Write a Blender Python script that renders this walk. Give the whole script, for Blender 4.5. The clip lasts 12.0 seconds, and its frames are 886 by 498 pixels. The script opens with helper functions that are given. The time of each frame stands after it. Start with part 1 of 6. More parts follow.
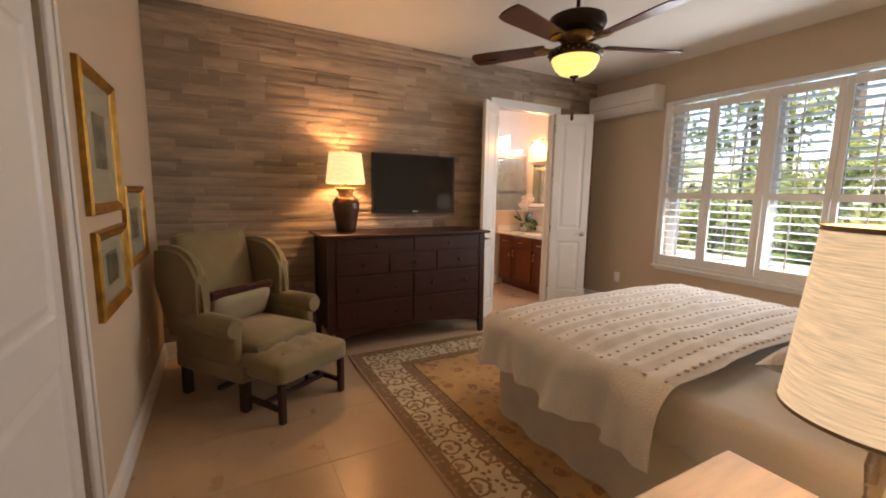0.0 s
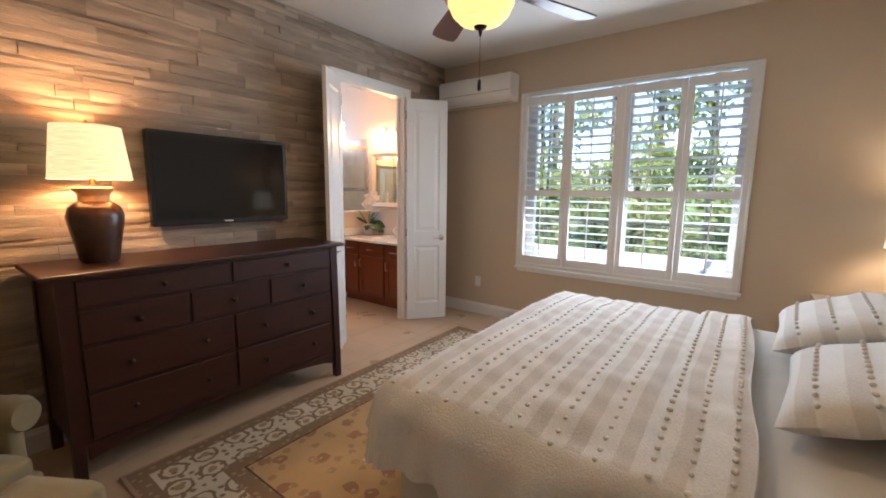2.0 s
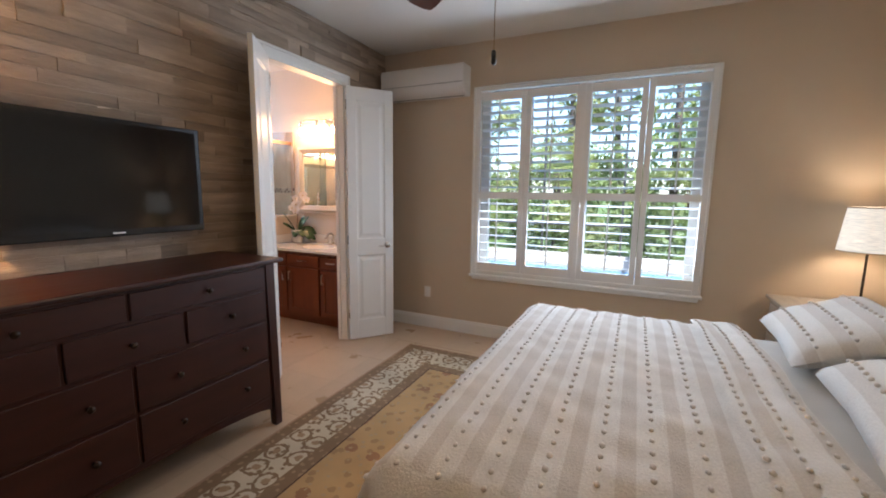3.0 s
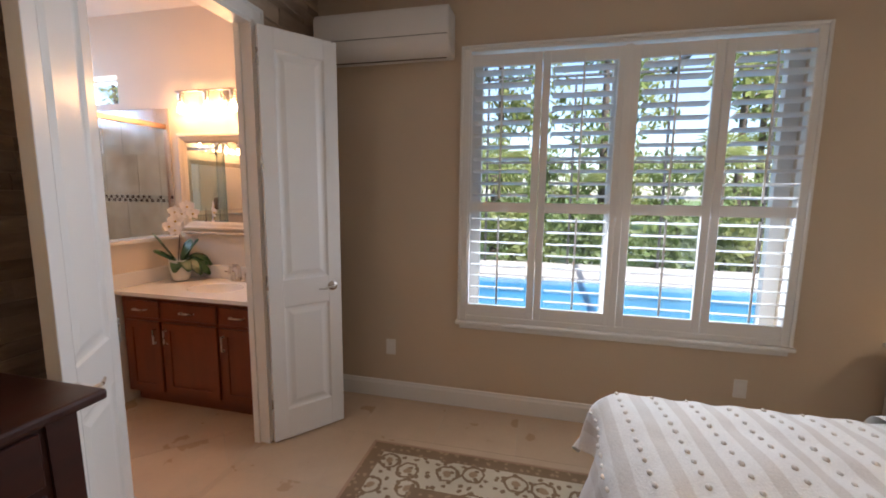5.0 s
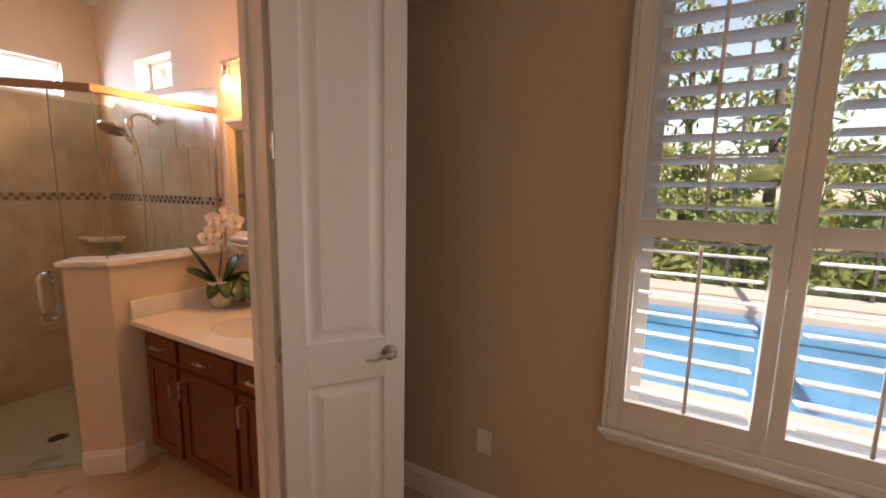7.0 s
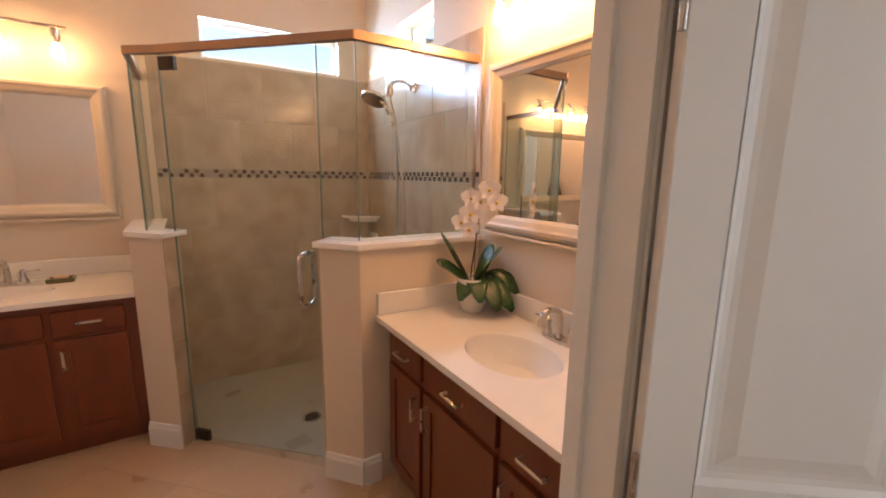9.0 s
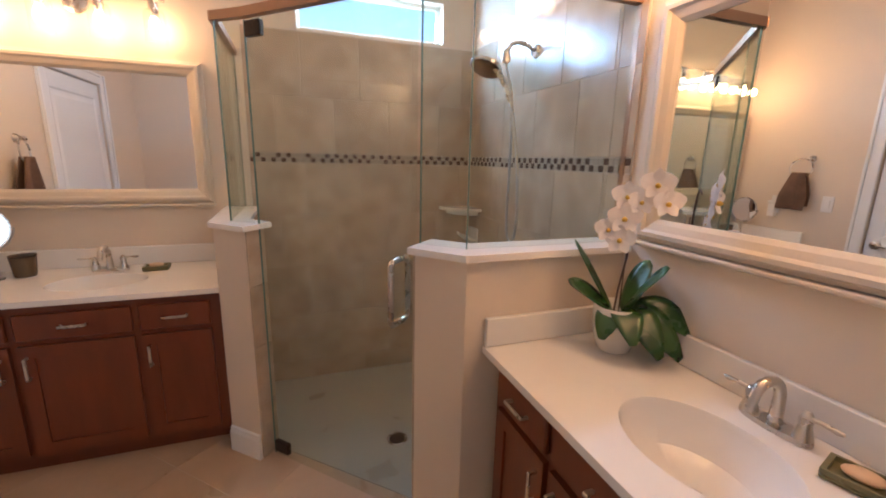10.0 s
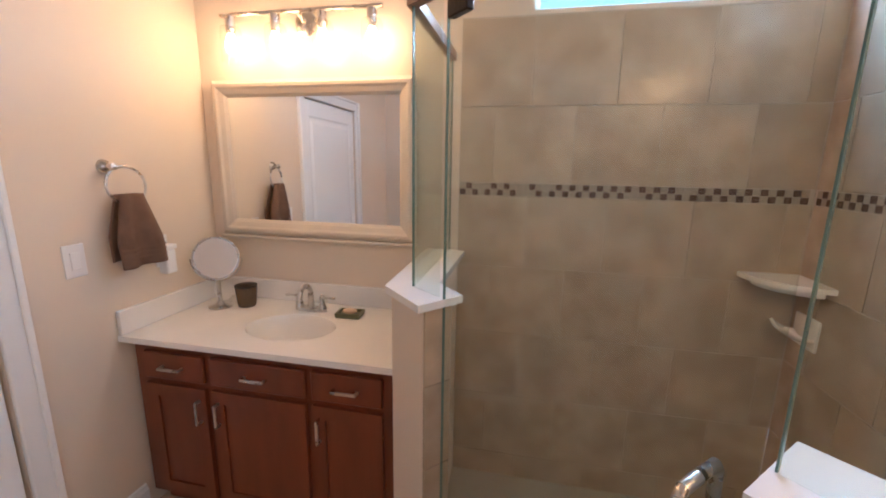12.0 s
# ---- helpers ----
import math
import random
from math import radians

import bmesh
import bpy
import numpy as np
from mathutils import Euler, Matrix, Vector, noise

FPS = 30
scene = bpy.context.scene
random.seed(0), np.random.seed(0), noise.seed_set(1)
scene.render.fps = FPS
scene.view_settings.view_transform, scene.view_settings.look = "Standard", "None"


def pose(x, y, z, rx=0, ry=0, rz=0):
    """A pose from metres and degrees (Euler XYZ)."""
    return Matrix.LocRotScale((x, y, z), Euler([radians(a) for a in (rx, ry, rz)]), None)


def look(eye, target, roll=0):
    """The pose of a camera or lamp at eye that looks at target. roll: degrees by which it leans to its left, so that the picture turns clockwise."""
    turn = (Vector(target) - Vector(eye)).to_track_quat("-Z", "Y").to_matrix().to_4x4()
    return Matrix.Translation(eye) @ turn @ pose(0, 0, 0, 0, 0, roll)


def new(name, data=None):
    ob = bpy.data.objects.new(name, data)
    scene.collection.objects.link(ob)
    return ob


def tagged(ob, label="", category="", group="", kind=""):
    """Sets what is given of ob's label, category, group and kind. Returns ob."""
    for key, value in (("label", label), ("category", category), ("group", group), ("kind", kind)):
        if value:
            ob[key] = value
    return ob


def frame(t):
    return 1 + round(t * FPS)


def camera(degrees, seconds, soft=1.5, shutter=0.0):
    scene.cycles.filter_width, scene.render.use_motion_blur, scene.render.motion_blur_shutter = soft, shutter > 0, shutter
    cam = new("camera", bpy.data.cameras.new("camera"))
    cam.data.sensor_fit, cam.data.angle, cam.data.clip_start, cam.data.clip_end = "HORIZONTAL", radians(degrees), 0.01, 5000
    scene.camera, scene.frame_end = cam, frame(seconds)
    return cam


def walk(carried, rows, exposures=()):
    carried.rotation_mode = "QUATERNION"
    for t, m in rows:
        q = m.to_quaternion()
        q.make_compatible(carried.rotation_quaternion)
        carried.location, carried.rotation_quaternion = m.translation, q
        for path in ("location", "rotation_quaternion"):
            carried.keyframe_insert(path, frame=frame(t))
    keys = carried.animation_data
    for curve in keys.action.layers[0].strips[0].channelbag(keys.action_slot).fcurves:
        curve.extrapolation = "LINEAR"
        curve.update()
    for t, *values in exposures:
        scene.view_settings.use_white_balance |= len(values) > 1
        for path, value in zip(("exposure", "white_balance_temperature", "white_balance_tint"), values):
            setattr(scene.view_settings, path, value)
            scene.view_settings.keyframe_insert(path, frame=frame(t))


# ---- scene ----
cam = camera(94.6, 12.0, soft=1.9)
PATH = [
    (0, (0.146, 0.175, 1.449), (1.090, 1.917, 1.178), 1.0),
    (0.5, (0.211, 0.441, 1.432), (1.308, 2.090, 1.153), 0.9),
    (1, (0.256, 0.683, 1.451), (1.528, 2.201, 1.166), 0.8),
    (1.5, (0.391, 0.919, 1.463), (1.828, 2.281, 1.177), 0.7),
    (2, (0.530, 1.151, 1.483), (2.114, 2.339, 1.199), 0.6),
    (2.5, (0.629, 1.444, 1.498), (2.332, 2.455, 1.221), 0.7),
    (2.9, (0.730, 1.649, 1.502), (2.507, 2.524, 1.220), 0.8),
    (3, (0.744, 1.697, 1.490), (2.537, 2.538, 1.214), 0.8),
    (3.2, (0.765, 1.824, 1.474), (2.602, 2.563, 1.193), 0.8),
    (4.8, (1.717, 2.610, 1.543), (3.641, 3.077, 1.259), 0.6),
    (5, (1.871, 2.658, 1.546), (3.799, 3.118, 1.281), 0.7),
    (5.5, (2.187, 2.744, 1.568), (4.110, 3.233, 1.317), 0.6),
    (6, (2.500, 2.837, 1.620), (4.390, 3.438, 1.359), 0.7),
    (6.5, (2.787, 2.93, 1.616), (4.621, 3.679, 1.337), 1.1),
    (7, (2.98, 3.044, 1.585), (4.717, 3.994, 1.301), 1.2),
    (7.5, (3.086, 3.267, 1.557), (4.683, 4.435, 1.262), 1.4),
    (7.7, (3.085, 3.345, 1.553), (4.638, 4.566, 1.25), 1.3),
    (9.3, (3.377, 4.016, 1.480), (4.304, 5.748, 1.103), 1.1),
    (9.5, (3.364, 4.113, 1.504), (4.228, 5.871, 1.097), 1.4),
    (10, (3.452, 4.352, 1.490), (4.115, 6.193, 1.062), 1.3),
    (10.3, (3.490, 4.480, 1.497), (4.033, 6.355, 1.062), 1.3),
    (11, (3.498, 4.805, 1.525), (3.726, 6.742, 1.085), 1.1),
    (11.5, (3.488, 5.000, 1.565), (3.444, 6.953, 1.137), 1.1),
    (12, (3.520, 5.188, 1.587), (3.123, 7.106, 1.183), 0.9),
]
walk(cam, [(t, look(eye, target, roll)) for t, eye, target, roll in PATH],
     exposures=[(0, 1.9, 7300, 22), (1.5, 2.0, 6300, 16), (2.9, 1.8, 5800, 16), (4.8, 1.6, 6100, 19), (5.4, 1.15, 6600, 22), (6.5, 1.15, 7400, 28), (7.7, 1.35, 9000, 34), (9.3, 1.6, 6350, 19), (10.5, 1.55, 5600, 14), (12, 1.7, 5300, 12)])

# ---- light ----
world = bpy.data.worlds.new("world")
scene.world = world
world.use_nodes = True
wn = world.node_tree
sky = wn.nodes.new("ShaderNodeTexSky")
sky.sky_type, sky.sun_disc = "NISHITA", False
sky.sun_elevation, sky.sun_rotation = radians(56), radians(232)
wn.links.new(sky.outputs[0], wn.nodes["Background"].inputs[0])
wn.nodes["Background"].inputs[1].default_value = 0.15
SUN = bpy.data.lights.new("sun", "SUN")
SUN.energy, SUN.angle, SUN.color = 5.0, radians(0.5), (1.0, 0.95, 0.86)
sun = new("sun", SUN)
sun.matrix_world = look((-7, -12, 34), (11, 2, 0))


def area(name, at, to, sx, sy, watts, colour):
    d = bpy.data.lights.new(name, "AREA")
    d.shape, d.size, d.size_y, d.energy, d.color = "RECTANGLE", sx, sy, watts, colour
    o = new(name, d)
    o.matrix_world = look(at, to)
    return o


def bulb(name, at, watts, colour, r=0.03):
    d = bpy.data.lights.new(name, "POINT")
    d.energy, d.color, d.shadow_soft_size = watts, colour, r
    o = new(name, d)
    o.location = at
    return o


WARM = (1.0, 0.62, 0.30)
AMBER = (1.0, 0.70, 0.40)
area("window_sky", (4.60, 2.18, 1.58), (2.0, 2.1, 1.0), 1.9, 1.7, 14.5, (0.80, 0.92, 1.0))
area("bath_sky", (3.94, 7.2, 2.35), (3.9, 6.0, 1.4), 0.86, 0.2, 12.5, (0.45, 0.68, 1.0))
area("transom_sky", (4.85, 6.3, 2.37), (3.9, 6.3, 1.6), 0.44, 0.2, 2.2, (0.6, 0.8, 1.0))
bulb("dresser_bulb", (1.18, 4.02, 1.66), 6.8, WARM, 0.04)
bulb("fan_bulb", (2.155, 2.177, 2.30), 5.4, (1.0, 0.66, 0.34), 0.06)
bulb("bedside_bulb", (1.23, 0.41, 1.22), 2.2, AMBER, 0.04)
bulb("bedside_bulb", (4.42, 0.27, 1.28), 2.2, (1.0, 0.80, 0.58), 0.04)

# ---- helpers of this scene ----
rnd = random.Random(7)
TAU = 2 * math.pi


def box(bm, x0, y0, z0, x1, y1, z1, bevel=0.0, seg=1):
    r = bmesh.ops.create_cube(bm, size=1, matrix=Matrix.Translation(((x0 + x1) / 2, (y0 + y1) / 2, (z0 + z1) / 2)) @ Matrix.Diagonal((abs(x1 - x0), abs(y1 - y0), abs(z1 - z0), 1)))
    if bevel:
        edges = list({e for v in r["verts"] for e in v.link_edges})
        bmesh.ops.bevel(bm, geom=edges, offset=bevel, segments=seg, affect="EDGES", profile=0.5)
    return bm


def B(x0, y0, z0, x1, y1, z1, bevel=0.0, seg=1):
    return box(bmesh.new(), x0, y0, z0, x1, y1, z1, bevel, seg)


def lathe(bm, prof, n=24, m=None):
    """Turns (radius, height) pairs about the z axis."""
    rings = []
    for r, z in prof:
        rings.append([bm.verts.new((max(r, 0.0004) * math.cos(TAU * k / n), max(r, 0.0004) * math.sin(TAU * k / n), z)) for k in range(n)])
    for a, b in zip(rings, rings[1:]):
        for k in range(n):
            bm.faces.new((a[k], a[(k + 1) % n], b[(k + 1) % n], b[k]))
    if m is not None:
        bmesh.ops.transform(bm, matrix=m, verts=[v for g in rings for v in g])
    return bm


def L(prof, n=24, m=None):
    return lathe(bmesh.new(), prof, n, m)


def tube(bm, pts, r, n=8):
    """A round bar along points; r is one radius or one for each point."""
    pts = [Vector(p) for p in pts]
    rr = r if isinstance(r, (list, tuple)) else [r] * len(pts)
    rings, s = [], None
    for i, p in enumerate(pts):
        d = (pts[min(i + 1, len(pts) - 1)] - pts[max(i - 1, 0)]).normalized()
        if s is None:
            s = d.cross(Vector((0, 0, 1)))
            if s.length < 0.05:
                s = d.cross(Vector((0, 1, 0)))
        s = (s - d * s.dot(d)).normalized()
        t = s.cross(d)
        rings.append([bm.verts.new(p + (s * math.cos(TAU * k / n) + t * math.sin(TAU * k / n)) * rr[i]) for k in range(n)])
    for a, b in zip(rings, rings[1:]):
        for k in range(n):
            bm.faces.new((a[k], a[(k + 1) % n], b[(k + 1) % n], b[k]))
    bm.faces.new(rings[0][::-1])
    bm.faces.new(rings[-1])
    return bm


def T(pts, r, n=8):
    return tube(bmesh.new(), pts, r, n)


def prism(bm, poly, z0, z1):
    lo = [bm.verts.new((x, y, z0)) for x, y in poly]
    hi = [bm.verts.new((x, y, z1)) for x, y in poly]
    n = len(poly)
    bm.faces.new(lo[::-1])
    bm.faces.new(hi)
    for k in range(n):
        bm.faces.new((lo[k], lo[(k + 1) % n], hi[(k + 1) % n], hi[k]))
    return bm


def sheet(bm, f, nu, nv):
    """A grid surface from f(u, v) with u and v from 0 to 1."""
    g = [[bm.verts.new(f(i / nu, j / nv)) for j in range(nv + 1)] for i in range(nu + 1)]
    for i in range(nu):
        for j in range(nv):
            bm.faces.new((g[i][j], g[i + 1][j], g[i + 1][j + 1], g[i][j + 1]))
    return bm


def thing(name, loc=(0, 0, 0), rz=0.0, label="", category="", group="", kind=""):
    o = new(name)
    o.empty_display_size = 0.1
    o.location, o.rotation_euler = loc, (0, 0, radians(rz))
    return tagged(o, label, category, group, kind)


def part(name, bm, material, parent=None, label="", smooth=None, m=None, kind=""):
    me = bpy.data.meshes.new(name)
    bmesh.ops.recalc_face_normals(bm, faces=bm.faces[:])
    bm.to_mesh(me)
    bm.free()
    me.materials.append(material)
    if smooth:
        me.shade_smooth()
        me.set_sharp_from_angle(angle=radians(smooth))
    o = new(name, me)
    if parent is not None:
        o.parent = parent
    if m is not None:
        o.matrix_basis = m
    return tagged(o, label, kind=kind)


def solid(name, bm, material, label, category, group="", smooth=None, kind="", m=None):
    o = part(name, bm, material, None, "", smooth, m)
    return tagged(o, label, category, group, kind)


def again(ob, parent, m):
    o = ob.copy()
    scene.collection.objects.link(o)
    o.parent = parent
    o.matrix_basis = m
    return o


def flat_ring(bm, axis, at, depth, a0, b0, a1, b1, w, steps):
    """A mitred frame: axis 'x' or 'y' is the normal; steps are (inset, out) of its profile."""
    rings = []
    for inset, out in steps:
        c = [(a0 + inset, b0 + inset), (a1 - inset, b0 + inset), (a1 - inset, b1 - inset), (a0 + inset, b1 - inset)]
        p = at + depth * out
        rings.append([bm.verts.new((p, a, b) if axis == "x" else (a, p, b)) for a, b in c])
    for r, q in zip(rings, rings[1:]):
        for k in range(4):
            bm.faces.new((r[k], r[(k + 1) % 4], q[(k + 1) % 4], q[k]))
    return bm


# ---- materials ----
def material(name, base, rough=0.5, metal=0.0, vary=0.12, scale=3.0, fine=60.0, bump=0.05, random_amount=0.0, second=None, stretch=(1, 1, 1), coat=0.0, sheen=0.0, spread=0.5):
    m = bpy.data.materials.new(name)
    m.use_nodes = True
    t = m.node_tree
    bs = t.nodes["Principled BSDF"]
    bs.inputs["Roughness"].default_value, bs.inputs["Metallic"].default_value = rough, metal
    if coat:
        bs.inputs["Coat Weight"].default_value = coat
        bs.inputs["Coat Roughness"].default_value = 0.15
    if sheen:
        bs.inputs["Sheen Weight"].default_value = sheen
    tc = t.nodes.new("ShaderNodeTexCoord")
    mp = t.nodes.new("ShaderNodeMapping")
    mp.inputs["Scale"].default_value = stretch
    t.links.new(tc.outputs["Object"], mp.inputs[0])
    info = t.nodes.new("ShaderNodeObjectInfo")
    off = t.nodes.new("ShaderNodeVectorMath")
    off.operation = "MULTIPLY_ADD"
    t.links.new(info.outputs["Random"], off.inputs[0])
    off.inputs[1].default_value = (37.0, 17.0, 23.0)
    t.links.new(mp.outputs[0], off.inputs[2])
    n1 = t.nodes.new("ShaderNodeTexNoise")
    n1.inputs["Scale"].default_value, n1.inputs["Detail"].default_value = scale, 5
    n2 = t.nodes.new("ShaderNodeTexNoise")
    n2.inputs["Scale"].default_value, n2.inputs["Detail"].default_value = fine, 3
    for n in (n1, n2):
        t.links.new(off.outputs[0], n.inputs["Vector"])
    ramp = t.nodes.new("ShaderNodeValToRGB")
    ramp.color_ramp.elements[0].position, ramp.color_ramp.elements[1].position = 0.5 - spread * 0.4, 0.5 + spread * 0.4
    c2 = second or [c * (1 - 2 * vary) for c in base]
    ramp.color_ramp.elements[0].color, ramp.color_ramp.elements[1].color = (*c2, 1), (*base, 1)
    t.links.new(n1.outputs["Fac"], ramp.inputs[0])
    hs = t.nodes.new("ShaderNodeHueSaturation")
    t.links.new(ramp.outputs[0], hs.inputs["Color"])
    val = t.nodes.new("ShaderNodeMath")
    val.operation = "MULTIPLY_ADD"
    t.links.new(n2.outputs["Fac"], val.inputs[0])
    val.inputs[1].default_value, val.inputs[2].default_value = vary, 1 - vary / 2 - random_amount / 2
    val2 = t.nodes.new("ShaderNodeMath")
    val2.operation = "MULTIPLY_ADD"
    t.links.new(info.outputs["Random"], val2.inputs[0])
    val2.inputs[1].default_value = random_amount
    t.links.new(val.outputs[0], val2.inputs[2])
    t.links.new(val2.outputs[0], hs.inputs["Value"])
    t.links.new(hs.outputs[0], bs.inputs["Base Color"])
    if bump:
        b = t.nodes.new("ShaderNodeBump")
        b.inputs["Strength"].default_value, b.inputs["Distance"].default_value = bump, 0.01
        t.links.new(n2.outputs["Fac"], b.inputs["Height"])
        t.links.new(b.outputs[0], bs.inputs["Normal"])
    rr = t.nodes.new("ShaderNodeMath")
    rr.operation = "MULTIPLY_ADD"
    t.links.new(n1.outputs["Fac"], rr.inputs[0])
    rr.inputs[1].default_value, rr.inputs[2].default_value = 0.16, max(0.02, rough - 0.08)
    if rough > 0.12:
        t.links.new(rr.outputs[0], bs.inputs["Roughness"])
    return m


def glass_material(name, tint, rough=0.0):
    """Thin clear pane: mostly see-through with a mirror gloss."""
    m = bpy.data.materials.new(name)
    m.use_nodes = True
    t = m.node_tree
    t.nodes.remove(t.nodes["Principled BSDF"])
    tr = t.nodes.new("ShaderNodeBsdfTransparent")
    tr.inputs[0].default_value = (*tint, 1)
    gl = t.nodes.new("ShaderNodeBsdfGlossy")
    gl.inputs["Roughness"].default_value = rough
    lw_ = t.nodes.new("ShaderNodeLayerWeight")
    lw_.inputs["Blend"].default_value = 0.5
    pw = t.nodes.new("ShaderNodeMath")
    pw.operation = "POWER"
    t.links.new(lw_.outputs["Facing"], pw.inputs[0])
    pw.inputs[1].default_value = 4.0
    fr = t.nodes.new("ShaderNodeMath")
    fr.operation = "MULTIPLY_ADD"
    t.links.new(pw.outputs[0], fr.inputs[0])
    fr.inputs[1].default_value, fr.inputs[2].default_value = 0.6, 0.025
    mix = t.nodes.new("ShaderNodeMixShader")
    t.links.new(fr.outputs[0], mix.inputs[0])
    t.links.new(tr.outputs[0], mix.inputs[1])
    t.links.new(gl.outputs[0], mix.inputs[2])
    t.links.new(mix.outputs[0], t.nodes["Material Output"].inputs[0])
    return m


def shade_material(name, colour, glow, weave=140.0):
    """Lit cloth or glass: opaque, with emission all over imitating lamp light coming through."""
    m = bpy.data.materials.new(name)
    m.use_nodes = True
    t = m.node_tree
    bs = t.nodes["Principled BSDF"]
    tc = t.nodes.new("ShaderNodeTexCoord")
    mp = t.nodes.new("ShaderNodeMapping")
    mp.inputs["Scale"].default_value = (5, 5, 110)
    n = t.nodes.new("ShaderNodeTexNoise")
    n.inputs["Scale"].default_value, n.inputs["Detail"].default_value = 3.0, 6
    t.links.new(tc.outputs["Object"], mp.inputs[0])
    t.links.new(mp.outputs[0], n.inputs["Vector"])
    r = t.nodes.new("ShaderNodeValToRGB")
    r.color_ramp.elements[0].position, r.color_ramp.elements[1].position = 0.3, 0.7
    r.color_ramp.elements[0].color = (*[c * 0.62 for c in colour], 1)
    r.color_ramp.elements[1].color = (*colour, 1)
    t.links.new(n.outputs["Fac"], r.inputs[0])
    t.links.new(r.outputs[0], bs.inputs["Base Color"])
    t.links.new(r.outputs[0], bs.inputs["Emission Color"])
    bs.inputs["Emission Strength"].default_value = glow
    bs.inputs["Roughness"].default_value = 0.8
    return m


def lit_material(name, colour, strength):
    m = bpy.data.materials.new(name)
    m.use_nodes = True
    bs = m.node_tree.nodes["Principled BSDF"]
    bs.inputs["Base Color"].default_value = (*colour, 1)
    bs.inputs["Emission Color"].default_value = (*colour, 1)
    bs.inputs["Emission Strength"].default_value = strength
    return m


PAINT = material("beige_wall_paint", (0.60, 0.49, 0.365), 0.75, vary=0.03, scale=1.2, fine=220, bump=0.06)
BATHPAINT = material("cream_wall_paint", (0.72, 0.61, 0.48), 0.72, vary=0.03, scale=1.2, fine=220, bump=0.06)
CEIL = material("white_ceiling_paint", (0.74, 0.70, 0.64), 0.85, vary=0.03, scale=1.5, fine=160, bump=0.08)
WHITE = material("white_semi_gloss_paint", (0.80, 0.79, 0.76), 0.35, vary=0.02, scale=2, fine=90, bump=0.02)
STONE = material("split_face_limestone", (0.43, 0.335, 0.25), 0.8, vary=0.22, scale=5, fine=45, bump=0.5, random_amount=0.55, second=(0.28, 0.22, 0.17), stretch=(0.6, 1, 3.5))
FLOORTILE = material("beige_travertine_tile", (0.56, 0.40, 0.26), 0.30, vary=0.05, scale=5, fine=40, bump=0.02, random_amount=0.07, second=(0.46, 0.32, 0.20), spread=1.0)
GROUT = material("sandy_grout", (0.54, 0.44, 0.32), 0.9, vary=0.08, fine=200)
MAHOG = material("dark_mahogany", (0.042, 0.0075, 0.0038), 0.42, vary=0.2, scale=4, fine=50, bump=0.03, stretch=(1, 6, 6), coat=0.04)
CHERRY = material("red_cherry_cabinet", (0.175, 0.040, 0.012), 0.33, vary=0.12, scale=3, fine=60, bump=0.02, stretch=(5, 5, 0.8), coat=0.1)
NIGHT = material("tan_washed_wood", (0.50, 0.42, 0.32), 0.5, vary=0.12, scale=4, fine=60, stretch=(1, 6, 6))
BLADE = material("fan_blade_walnut", (0.11, 0.032, 0.017), 0.30, vary=0.15, scale=3, fine=50, stretch=(1, 7, 4))
BRONZE = material("oil_rubbed_bronze", (0.045, 0.028, 0.018), 0.35, metal=0.7, vary=0.2, scale=18, fine=90, bump=0.1)
BRASS = material("antique_brass", (0.42, 0.27, 0.10), 0.32, metal=0.9, vary=0.25, scale=30, fine=120, bump=0.3)
NICKEL = material("brushed_nickel", (0.60, 0.56, 0.51), 0.28, metal=1.0, vary=0.06, scale=20, fine=200, bump=0.02)
HOSE = material("grey_metal_hose", (0.42, 0.40, 0.37), 0.45, metal=0.6, vary=0.08, scale=20, fine=200, bump=0)
RAIL = material("champagne_bronze_rail", (0.42, 0.27, 0.18), 0.35, metal=1.0, vary=0.05)
BLACK = material("black_plastic", (0.008, 0.008, 0.009), 0.22, vary=0.05, bump=0)
SCREEN = material("black_screen_glass", (0.004, 0.004, 0.005), 0.07, vary=0.0, bump=0)
GREENCLOTH = material("sage_green_upholstery", (0.27, 0.21, 0.10), 0.85, vary=0.14, scale=4, fine=260, bump=0.25, sheen=0.3)
MAROON = material("maroon_fringe", (0.075, 0.018, 0.012), 0.8, vary=0.2, fine=200, bump=0.3)
CREAM = material("cream_cushion_cloth", (0.42, 0.36, 0.235), 0.85, vary=0.1, fine=220, bump=0.25)
SHEETCLOTH = material("white_cotton_sheet", (0.76, 0.73, 0.67), 0.85, vary=0.05, scale=6, fine=160, bump=0.12)
SKIRT = material("ivory_bed_skirt", (0.66, 0.61, 0.52), 0.9, vary=0.05, scale=5, fine=160, bump=0.12)
TUFT = material("taupe_tufts", (0.78, 0.71, 0.62), 0.95, vary=0.08, fine=200, bump=0.08)
GOLD = material("gilt_picture_frame", (0.55, 0.30, 0.06), 0.38, metal=0.75, vary=0.25, scale=14, fine=70, bump=0.2)
MAT = material("ivory_picture_mount", (0.66, 0.58, 0.43), 0.9, vary=0.04)
PRINT = material("green_landscape_print", (0.30, 0.26, 0.16), 0.8, vary=0.2, scale=14, fine=60, second=(0.07, 0.085, 0.06), bump=0)
BROWNGLAZE = material("brown_glazed_pottery", (0.115, 0.052, 0.028), 0.24, vary=0.2, scale=6, fine=40, bump=0.05, second=(0.05, 0.025, 0.015))
TANGLAZE = material("tan_unglazed_neck", (0.33, 0.21, 0.12), 0.5, vary=0.15)
COUNTER = material("white_cultured_marble", (0.80, 0.77, 0.72), 0.14, vary=0.03, scale=3, fine=40, bump=0)
